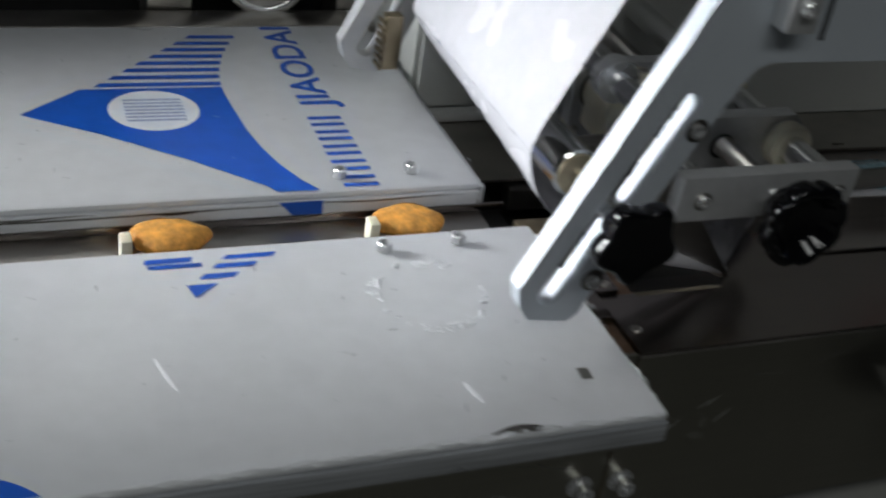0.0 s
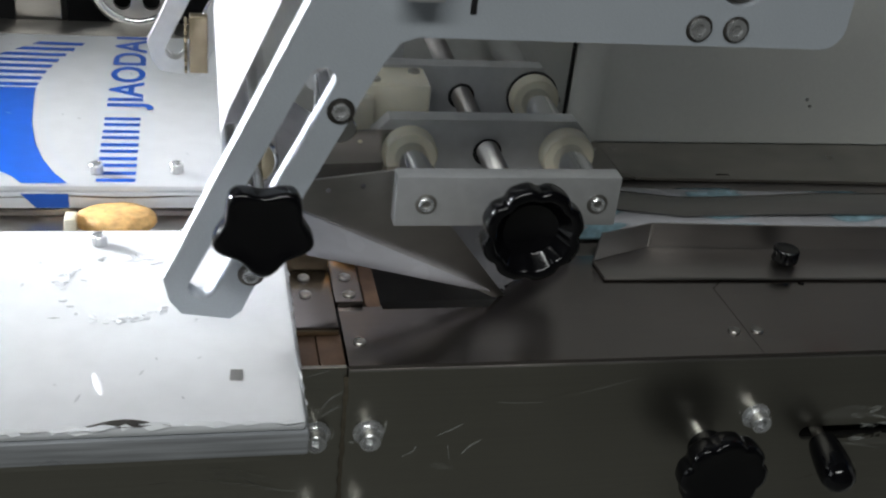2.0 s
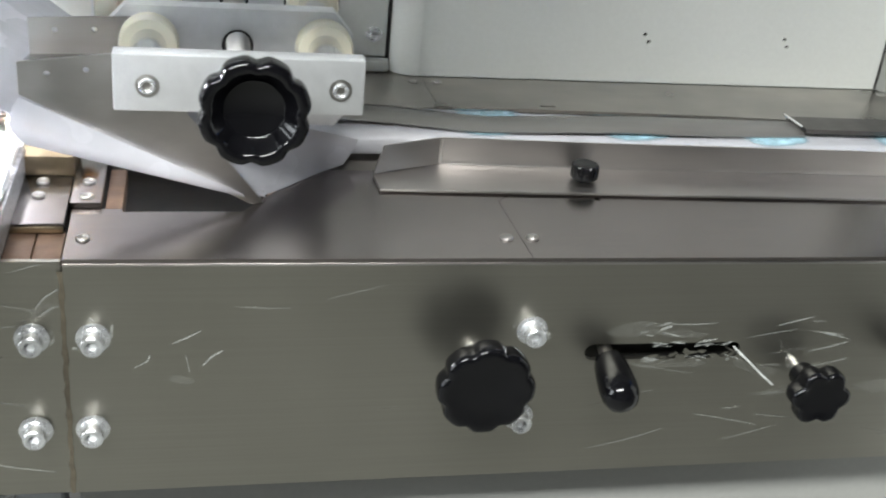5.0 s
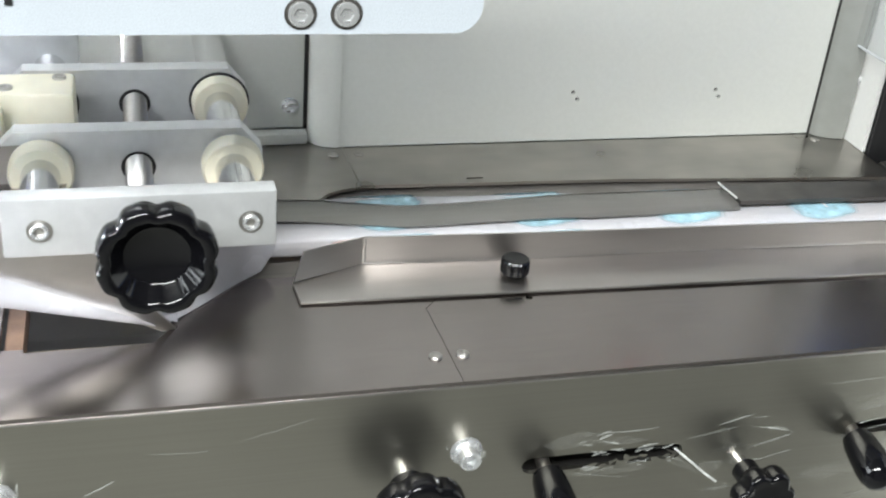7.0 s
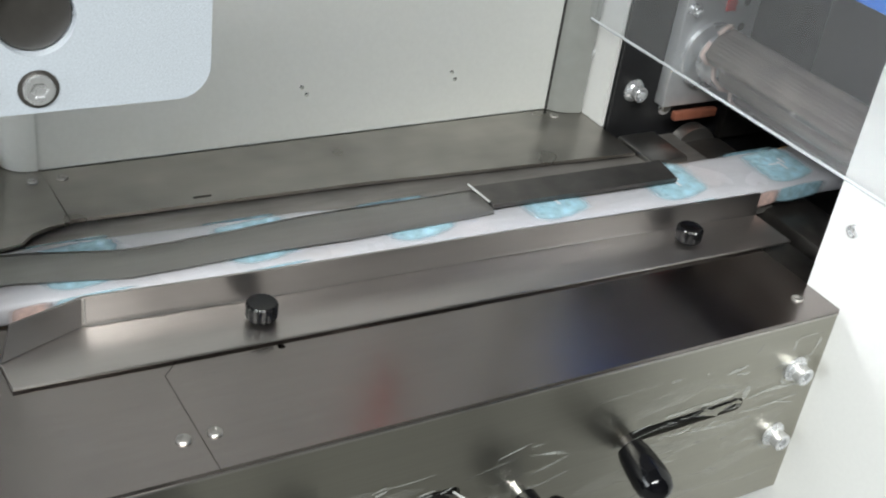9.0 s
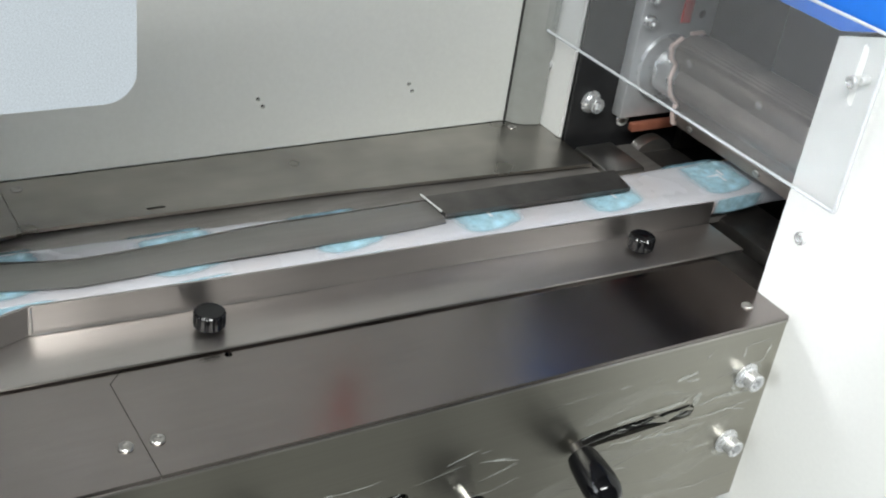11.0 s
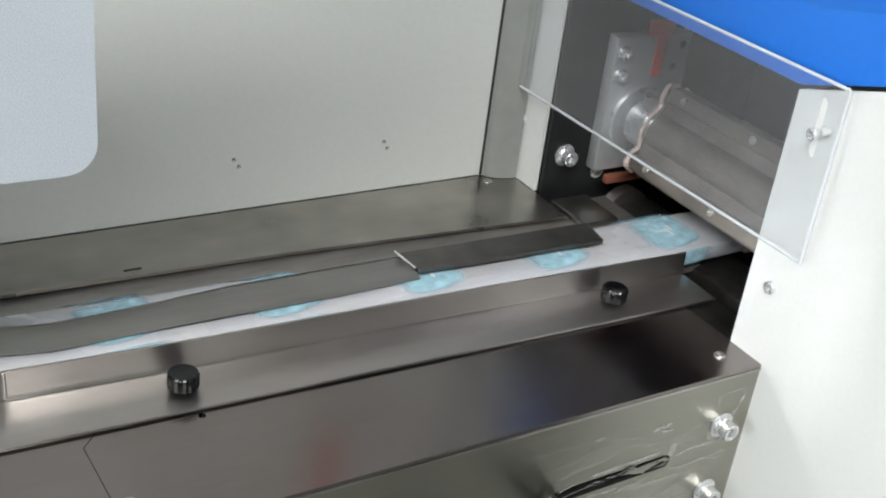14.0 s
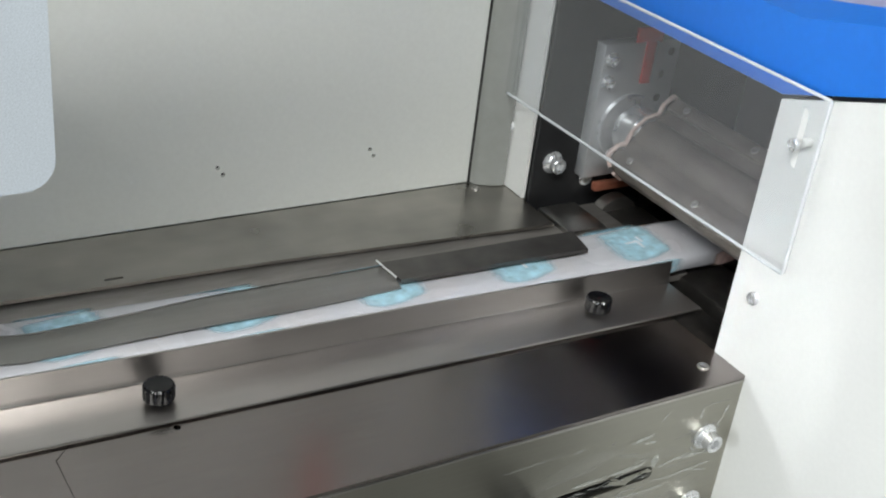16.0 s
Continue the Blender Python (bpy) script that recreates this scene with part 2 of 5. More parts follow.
def box(x0, x1, y0, y1, z0, z1, bevel=0.0008, bm=None, seg=2):
    bm = bm or bmesh.new()
    r = bmesh.ops.create_cube(bm, size=1.0)
    for v in r["verts"]:
        v.co = Vector((x0 + (v.co.x + 0.5) * (x1 - x0), y0 + (v.co.y + 0.5) * (y1 - y0), z0 + (v.co.z + 0.5) * (z1 - z0)))
    if bevel:
        es = list({e for v in r["verts"] for e in v.link_edges})
        bmesh.ops.bevel(bm, geom=es, offset=bevel, segments=seg, profile=0.5, affect="EDGES")
    return bm


def lathe(profile, m=None, n=32, bm=None, shape=None):
    """Rings of (radius, height) round z, closed at both ends; shape(angle) scales the radius."""
    bm = bm or bmesh.new()
    m = m or Matrix.Identity(4)
    rings = []
    for r, h in profile:
        ring = []
        for i in range(n):
            a = 2 * math.pi * i / n
            k = shape(a) if shape else 1.0
            ring.append(bm.verts.new(m @ Vector((r * k * math.cos(a), r * k * math.sin(a), h))))
        rings.append(ring)
    for a, b in zip(rings, rings[1:]):
        for i in range(n):
            bm.faces.new((a[i], a[(i + 1) % n], b[(i + 1) % n], b[i]))
    bm.faces.new(rings[0][::-1])
    bm.faces.new(rings[-1])
    return bm


def rod(p, q, r, n=28, bevel=0.0006, bm=None):
    p, q = Vector(p), Vector(q)
    d = (q - p).length
    m = Matrix.Translation(p) @ (q - p).to_track_quat("Z", "Y").to_matrix().to_4x4()
    return lathe([(r - bevel, 0), (r, bevel), (r, d - bevel), (r - bevel, d)], m, n, bm)


def plate(outline, holes, t0, t1, axis="z", bm=None):
    """A flat plate with holes: loops of 2D points, thickness t0..t1 along an axis (z: points are x, y; y: x, z; x: y, z)."""
    bm = bm or bmesh.new()

    def at(p, t):
        return {"z": (p[0], p[1], t), "y": (p[0], t, p[1]), "x": (t, p[0], p[1])}[axis]
    lo, hi = [], []
    for loop in [outline] + list(holes):
        lo.append([bm.verts.new(at(p, t0)) for p in loop])
        hi.append([bm.verts.new(at(p, t1)) for p in loop])
    for loops in (lo, hi):
        es = [bm.edges.new((l[i], l[(i + 1) % len(l)])) for l in loops for i in range(len(l))]
        bmesh.ops.triangle_fill(bm, use_beauty=True, use_dissolve=False, edges=es)
    for a, b in zip(lo, hi):
        for i in range(len(a)):
            j = (i + 1) % len(a)
            bm.faces.new((a[i], a[j], b[j], b[i]))
    return bm


def arc(cx, cy, r, a0, a1, n=8):
    return [(cx + r * math.cos(radians(a0 + (a1 - a0) * i / n)), cy + r * math.sin(radians(a0 + (a1 - a0) * i / n))) for i in range(n + 1)]


def slot_loop(p, q, r, n=8):
    """A round-ended slot from p to q."""
    a = math.degrees(math.atan2(q[1] - p[1], q[0] - p[0]))
    return arc(p[0], p[1], r, a + 90, a + 270, n) + arc(q[0], q[1], r, a - 90, a + 90, n)


def circle(cx, cy, r, n=20):
    return [(cx + r * math.cos(2 * math.pi * i / n), cy + r * math.sin(2 * math.pi * i / n)) for i in range(n)]


def sweep(sections, bm=None, close=True):
    """A skin over equal-length loops of 3D points."""
    bm = bm or bmesh.new()
    rows = [[bm.verts.new(p) for p in s] for s in sections]
    n = len(rows[0])
    for a, b in zip(rows, rows[1:]):
        for i in range(n if close else n - 1):
            bm.faces.new((a[i], a[(i + 1) % n], b[(i + 1) % n], b[i]))
    return bm


def thick(bm, d):
    bmesh.ops.recalc_face_normals(bm, faces=bm.faces)
    bmesh.ops.solidify(bm, geom=bm.faces[:], thickness=d)
    return bm


# socket screws: one mesh for each kind, shared by all of them
def screw_bm(r, h, hexr, drop):
    bm = bmesh.new()
    prof = [(r, 0), (r, h - 0.0006), (r - 0.0006, h), (hexr + 0.0008, h), (hexr, h - 0.0006), (hexr * 0.98, h - drop), (0.0004, h - drop)]
    rings = []
    for k, (rr, z) in enumerate(prof):
        hexed = k >= 4
        ring = []
        for i in range(24):
            a = 2 * math.pi * i / 24
            f = 1.0
            if hexed:
                b = (a % (math.pi / 3)) - math.pi / 6
                f = 0.9 / math.cos(b)
            ring.append(bm.verts.new((rr * f * math.cos(a), rr * f * math.sin(a), z)))
        rings.append(ring)
    for a, b in zip(rings, rings[1:]):
        for i in range(24):
            bm.faces.new((a[i], a[(i + 1) % 24], b[(i + 1) % 24], b[i]))
    bm.faces.new(rings[0][::-1])
    bm.faces.new(rings[-1])
    return bm


def mesh_of(name, bm, mat, smooth=35.0):
    bmesh.ops.recalc_face_normals(bm, faces=bm.faces)
    me = bpy.data.meshes.new(name)
    bm.to_mesh(me)
    bm.free()
    me.materials.append(mat)
    me.shade_smooth()
    me.set_sharp_from_angle(angle=radians(smooth))
    return me


CAP = mesh_of("cap_screw", screw_bm(0.0062, 0.0075, 0.0034, 0.004), ZINC)
CAP_SMALL = mesh_of("small_cap_screw", screw_bm(0.0044, 0.0050, 0.0025, 0.003), ZINC)
BUTTON = mesh_of("button_screw", screw_bm(0.0038, 0.0016, 0.0018, 0.001), STEEL_DULL)
WASHER = mesh_of("washer", lathe([(0.0086, 0), (0.0092, 0.0004), (0.0092, 0.0014), (0.0086, 0.0018)], n=28), ZINC)
SPRING = mesh_of("spring_washer", lathe([(0.0070, 0), (0.0074, 0.0004), (0.0074, 0.0016), (0.0070, 0.002)], n=28), ZINC)
WASHER_S = mesh_of("small_washer", lathe([(0.0062, 0), (0.0064, 0.0002), (0.0064, 0.0008), (0.0062, 0.001)], n=28), ZINC)


def put_part(name, me, m, parent):
    ob = new(name, me)
    ob.parent = parent
    ob.matrix_basis = m
    return ob


def bolt(parent, m, me=None, washers=True):
    """A screw whose head stands along local z."""
    me = me or CAP
    b = put_part("bolt", me, m @ pose(0, 0, 0.0036 if washers and me is CAP else (0.001 if washers else 0)), parent)
    if washers and me is CAP:
        put_part("washer", WASHER, pose(0, 0, -0.0036), b)
        put_part("spring_washer", SPRING, pose(0, 0, -0.0019), b)
    elif washers:
        put_part("washer", WASHER_S, pose(0, 0, -0.001), b)
    return b


def front(x, y, z):
    return pose(x, y, z, 90, 0, 0)


def side(x, y, z):
    return pose(x, y, z, 0, -90, 0)


# ---- the hall ----
def hall():
    floor = obj_from("floor", box(-4, 4.5, -4, 4, -0.1, 0.0, 0), CONCRETE)
    tagged(floor, "grey concrete factory floor", "floor", kind="structure")
    for name, b in (("wall_north", (-4, 4.5, 4, 4.15)), ("wall_south", (-4, 4.5, -4.15, -4)), ("wall_east", (4.5, 4.65, -4.15, 4.15))):
        tagged(obj_from(name, box(*b, -0.1, 3.3, 0), PLASTER), "pale plastered factory wall", "wall", kind="structure")
    west = plate([(-4.15, -0.1), (4.15, -0.1), (4.15, 3.3), (-4.15, 3.3)], [[(-1.5, 0.9), (2.1, 0.9), (2.1, 2.9), (-1.5, 2.9)]], -4.15, -4.0, "x")
    tagged(obj_from("wall_west", west, PLASTER), "pale plastered factory wall with a wide window opening", "wall", kind="structure")
    tagged(obj_from("ceiling", box(-4, 4.5, -4, 4, 3.15, 3.3, 0), PLASTER), "pale plain factory ceiling", "ceiling", kind="structure")


# ---- machine bed: deck plates, front panels, trench, cabinet ----
def machine_bed():
    bed = thing("packing_machine_bed", "long stainless steel bed of a wrapping machine with bolted front panels", "machine")
    # front deck, two plates meeting at a fine joint, the first cut out for the folding slot
    left = [(0.0005, 0.0), (0.2528, 0.0), (0.2498, 0.074), (0.2588, 0.084), (0.2588, 0.118), (0.118, 0.118), (0.118, 0.090),
            (0.094, 0.0575), (0.0275, 0.0565), (0.0275, 0.0600), (0.0005, 0.0600)]
    part("deck_plate", plate(left, [], 0.8975, 0.900), STEEL, bed, "brushed stainless deck plate with a cut-out slot")
    right = [(0.2532, 0.0), (0.660, 0.0), (0.660, 0.118), (0.2592, 0.118), (0.2592, 0.0838), (0.2502, 0.0738)]
    part("deck_plate", plate(right, [circle(0.315, 0.078, 0.0022, 10), circle(0.575, 0.077, 0.0018, 10)], 0.8975, 0.900), STEEL, bed)
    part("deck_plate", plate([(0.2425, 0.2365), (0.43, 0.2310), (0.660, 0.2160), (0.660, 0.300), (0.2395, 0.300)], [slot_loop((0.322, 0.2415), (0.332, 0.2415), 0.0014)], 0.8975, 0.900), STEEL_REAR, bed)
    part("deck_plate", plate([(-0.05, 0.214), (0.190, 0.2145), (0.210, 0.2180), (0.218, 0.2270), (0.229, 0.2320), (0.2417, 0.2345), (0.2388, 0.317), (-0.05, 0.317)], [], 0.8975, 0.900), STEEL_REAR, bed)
    part("trench_floor", box(0.13, 0.72, 0.125, 0.245, 0.890, 0.8955), TRENCH, bed, "grimy steel trench floor beside the film")
    part("trench_rail", box(0.0, 0.205, 0.206, 0.218, 0.876, 0.8950, 0.002), STEEL_DARK, bed)
    # bars seen through the folding slot
    part("slot_bar", box(0.02, 0.125, 0.0600, 0.0790, 0.876, 0.8860), GLUE, bed, "dark olive bar in the slot")
    # Black bar and liner put the deep opening's shade into their colour.
    part("slot_bar", box(0.02, 0.125, 0.0860, 0.0900, 0.870, 0.8780), BLACK_MATT, bed)
    part("slot_shade_liner", box(0.015, 0.14, 0.05, 0.125, 0.858, 0.862), DARK, bed)
    # front panels with slots
    slots = [slot_loop((0.2985, 0.8365), (0.387, 0.8365), 0.0055), slot_loop((0.5105, 0.8395), (0.5935, 0.8415), 0.0050)]
    part("front_panel", plate([(0.0004, 0.748), (0.660, 0.750), (0.660, 0.8972), (0.0004, 0.8972)], slots, 0.0, 0.003, "y"), STEEL_UP, bed,
         "brushed stainless front panel with adjusting slots")
    part("panel_edge", box(0.0004, 0.660, -0.0006, 0.0035, 0.8958, 0.8974, 0.0004), STEEL_DULL, bed)
    part("front_panel", plate([(-2.9, 0.748), (-0.0006, 0.748), (-0.0006, 0.8985), (-2.9, 0.8985)], [], 0.0004, 0.0034, "y"), STEEL_UP, bed)
    # Sheet added behind the adjusting slots, its black standing for the shade inside.
    part("slot_shade_sheet", box(0.28, 0.62, 0.012, 0.016, 0.815, 0.860), DARK, bed)
    # cross block and lock plates left of the deck
    part("block", box(-0.030, -0.0158, 0.0036, 0.036, 0.884, 0.8978), BROWN, bed)
    part("block", box(-0.0152, -0.0006, 0.0036, 0.036, 0.884, 0.8978), BROWN, bed)
    part("block", box(0.0178, 0.0272, 0.037, 0.118, 0.884, 0.8988), BROWN, bed)
    lock = part("lock_plate", box(-0.031, -0.0018, 0.034, 0.098, 0.8985, 0.9035), STEEL, bed)
    part("raised_block", box(-0.031, -0.0018, 0.0985, 0.135, 0.8985, 0.915), BRASS, bed)
    part("lock_plate", box(-0.0012, 0.0160, 0.061, 0.125, 0.8985, 0.9035), STEEL, bed)
    part("plate_shim", box(-0.031, -0.0018, 0.0325, 0.0338, 0.8985, 0.902), BRASS, bed)
    for x, y in ((-0.0185, 0.069), (-0.0180, 0.088), (0.008, 0.068), (0.0075, 0.088)):
        bolt(bed, pose(x, y, 0.9035), BUTTON, False)
    for x, y in ((0.009, 0.023), (0.2435, 0.0245), (0.259, 0.0245), (0.640, 0.018), (0.231, 0.287), (0.250, 0.288), (0.632, 0.288)):
        bolt(bed, pose(x, y, 0.8998), BUTTON, False)
    for x, z in ((-0.0170, 0.8530), (0.0142, 0.8525), (-0.0185, 0.7930), (0.0118, 0.7930), (0.2585, 0.8530), (0.2575, 0.7925), (0.637, 0.8590), (0.638, 0.8040)):
        bolt(bed, front(x, 0.0, z))
    # hidden carcass that closes the bed
    part("carcass", box(0.004, 0.655, 0.06, 0.30, 0.70, 0.855, 0.002), DARK, bed)
    part("carcass", box(-2.9, -0.004, 0.004, 0.42, 0.757, 0.875, 0.002), DARK, bed)
    for x in (-2.8, -1.5):
        for y in (0.03, 0.36):
            part("leg", box(x, x + 0.05, y, y + 0.05, 0.0, 0.758, 0.003), PAINT_GREY, bed)
    # painted cabinet under it
    part("cabinet", box(-0.002, 0.66, 0.035, 0.36, 0.0, 0.747, 0.004), PAINT_GREY, bed, "light grey painted lower cabinet")
    return bed


def back_wall():
    w = thing("back_panel", "beige-grey powder-coated sheet back panel with small drilled holes", "panel")
    holes = []
    for x, z in ((0.4185, 0.9405), (0.4225, 0.9345), (0.5395, 0.9405), (0.5430, 0.9345), (0.505, 1.118), (0.632, 1.13)):
        holes.append(circle(x, z, 0.0017, 10))
    part("panel_sheet", plate([(0.2375, 0.9005), (0.655, 0.9005), (0.655, 1.62), (0.2375, 1.62)], holes, 0.301, 0.304, "y"), PAINT, w)
    # Black sheet added behind the drilled holes in place of their shade.
    part("hole_shade_sheet", box(0.22, 0.655, 0.312, 0.316, 0.90, 1.6, 0), DARK, w)
    # the sheet rolls back to the recess at one end and round the corner at the other
    bend = [(0.2375 - 0.020 * math.sin(radians(a)), 0.3165 - 0.0155 * math.cos(radians(a))) for a in range(0, 91, 10)]
    part("rounded_edge", thick(sweep([[(x, y, 0.9005), (x, y, 1.62)] for x, y in bend], close=False), 0.0015), PAINT, w)
    cove = [(0.6330, 0.3008), (0.6345, 0.3000)] + [(0.6575 - 0.0225 * math.cos(radians(a)), 0.2880 + 0.0110 * (1 - math.sin(radians(a))) ** 0.8) for a in range(10, 91, 10)]
    part("corner_cove", thick(sweep([[(x, y, 0.9005), (x, y, 1.62)] for x, y in cove], close=False), 0.0012), CORNER_SHADE, w, "rounded corner strip with its shade painted grey")
    part("corner_gap", box(0.6310, 0.6332, 0.2996, 0.3006, 0.9005, 1.62, 0.0), DARK, w, "dark joint in the corner")
    r = thing("recessed_panel", "beige-grey recessed inspection panel held by a socket screw", "panel")
    part("panel_sheet", box(-0.04, 0.2130, 0.318, 0.321, 0.9095, 1.62), PAINT, r)
    part("panel_gap", box(0.2132, 0.2160, 0.3195, 0.3215, 0.908, 1.62, 0), DARK, r, "dark joint beside the panel")
    part("sill", box(-0.04, 0.2150, 0.3060, 0.3175, 0.9005, 0.9095, 0.002), PAINT, r)
    bolt(r, front(0.203, 0.318, 0.9275), CAP_SMALL)
    # unseen upper housing added behind the film arms, painted, that closes the place above
    top = thing("added_upper_housing", "beige-grey painted upper housing added out of view", "machine housing")
    part("housing_body", box(-0.04, 1.3, 0.335, 0.75, 0.74, 1.64, 0.004), PAINT, top)
    # Unseen roof added to keep overhead light off the deck.
    part("added_shade_canopy", box(0.01, 1.25, 0.02, 0.334, 1.60, 1.64, 0.003), PAINT, top)
    # Red strip added out of view so the deck reflects a red streak.
    part("red_reflection_source", box(0.507, 0.520, 0.2955, 0.3005, 1.135, 1.46, 0.0005), RED, top, "narrow red strip added out of view for its reflection")


def guide_rail():
    g = thing("film_guide_rail", "stainless steel angle guide rail clamped on the deck", "guide rail")

    def back(x):
        return float(np.interp(x, (0.222, 0.334, 0.485, 0.609, 0.686), (0.1270, 0.1222, 0.1188, 0.1140, 0.1110)))
    line = [0.222 + 0.464 * k / 16 for k in range(17)]
    base = [(0.1780, 0.0860), (0.686, 0.0735), (0.686, back(0.686))] + [(x, back(x)) for x in line[-2::-1]] + [(0.1765, 0.1080)]
    part("base_flange", plate(base, [], 0.9002, 0.9022), STEEL_RAIL, g)
    secs = []
    for x in line:
        y, top = back(x), 0.9202 - 0.0012 * (x - 0.222) / 0.464
        secs.append([(x, y - 0.0006, 0.9022), (x, y - 0.0002, 0.9032), (x, y, 0.9050), (x, y + 0.0004, top)])
    part("upright_flange", thick(sweep(secs, close=False), 0.0016), STEEL_RAIL, g)
    # Lighter strip laid along the bend, painting in its highlight.
    part("bend", sweep([[(x, back(x) - 0.0020, 0.90228), (x, back(x) - 0.0014, 0.9033), (x, back(x) - 0.0006, 0.9042)] for x in line], close=False), STEEL_DULL, g, "bend line in lighter steel for its highlight")
    flare = []
    for k in range(7):
        u = k / 6
        lo, hi = Vector((0.2220, 0.1270, 0.9022)).lerp(Vector((0.1765, 0.1080, 0.9022)), u), Vector((0.2220, 0.1274, 0.9202)).lerp(Vector((0.1840, 0.1190, 0.9170)), u)
        flare.append([tuple(lo), tuple(lo.lerp(hi, 0.5) + Vector((0, 0.0014 * math.sin(math.pi * u), 0))), tuple(hi)])
    part("flared_end", thick(sweep(flare, close=False), 0.0016), STEEL_RAIL, g)
    part("base_edge", rod((0.1780, 0.0856, 0.9016), (0.686, 0.0731, 0.9016), 0.0006, 8, 0.0001), STEEL_DULL, g, "bright cut edge")
    part("weld_bead", rod((0.2225, 0.1262, 0.9030), (0.2225, 0.1268, 0.9195), 0.0016, 10, 0.0004), STEEL_DULL, g)
    for x, y in ((0.3125, 0.1015), (0.611, 0.0945)):
        k = thing("thumb_knob", "small knurled black thumb knob screwed down on the guide rail", "knob", "thumb knobs")
        k.location = (x, y, 0.9022)

        def knurl(a):
            return 1.0 + 0.035 * math.cos(18 * a)
        part("knob_head", lathe([(0.0040, 0), (0.0040, 0.0018), (0.0080, 0.0022), (0.0087, 0.0030), (0.0087, 0.0108), (0.0078, 0.0119), (0.0062, 0.0114), (0.0004, 0.0112)], n=108, shape=knurl), BLACK, k)
        part("stud", rod((0, 0, -0.001), (0, 0, 0.002), 0.003, 12, 0.0002), ZINC, k)


def hold_down():
    p = thing("hold_down_plate", "dark steel hold-down plate lying over the wrapped film", "plate")
    part("plate_body", plate([(0.484, 0.1415), (0.6300, 0.1370), (0.6345, 0.1625), (0.4815, 0.1660)], [], 0.9222, 0.9252), STEEL_DARK, p)
    bm = bmesh.new()
    vs = [bm.verts.new(q) for q in ((0.4845, 0.1415, 0.9225), (0.4815, 0.1660, 0.9225), (0.4780, 0.1668, 0.9265), (0.4805, 0.1425, 0.9265))]
    bm.faces.new(vs)
    part("bent_lip", thick(bm, 0.0012), CHROME, p, "bright bent front lip")
    s = thing("metal_tongue", "long grey steel tongue bent over the film tube", "strip")
    secs = []
    for i in range(33):
        u = i / 32
        x = 0.11 + u * 0.373
        y0 = float(np.interp(x, (0.11, 0.19, 0.25, 0.31, 0.38, 0.485), (0.152, 0.147, 0.1365, 0.1365, 0.1350, 0.1385)))
        y1 = float(np.interp(x, (0.11, 0.20, 0.255, 0.32, 0.37, 0.435, 0.485), (0.180, 0.1735, 0.1625, 0.1630, 0.1660, 0.1680, 0.1670)))
        z = 0.9226 + 0.0009 * math.sin(u * 12) + 0.004 * max(0, 0.2 - u)
        secs.append([(x, y0, z - 0.0012), (x, y0 + 0.004, z + 0.0004), (x, (y0 + y1) / 2, z + 0.001), (x, y1 - 0.004, z + 0.0004), (x, y1, z - 0.001)])
    part("strip_body", thick(sweep(secs, close=False), 0.001), TONGUE, s, "dull dark grey steel")
    for name, k, d in (("rear_edge", 4, 0.0003),):
        edge = [[(x, q[1] + d, q[2] - 0.0006), (x, q[1] + 2 * d, q[2] + 0.0002), (x, q[1], q[2] + 0.0009)] for q in [r[k] for r in secs] for x in (q[0],)]
        part(name, sweep(edge, close=False), STEEL_DULL, s, "thin cut edge")


# ---- the wrapping film: sheet over the roller, folds at the former, tube along the bed ----
def tube_mid(x):
    return float(np.interp(x, (0.14, 0.224, 0.33, 0.484, 0.68), (0.162, 0.1605, 0.1560, 0.1480, 0.1425)))


def tube_half(x):
    return float(np.interp(x, (0.14, 0.224, 0.33, 0.484, 0.68), (0.0275, 0.0280, 0.0285, 0.0270, 0.0265)))


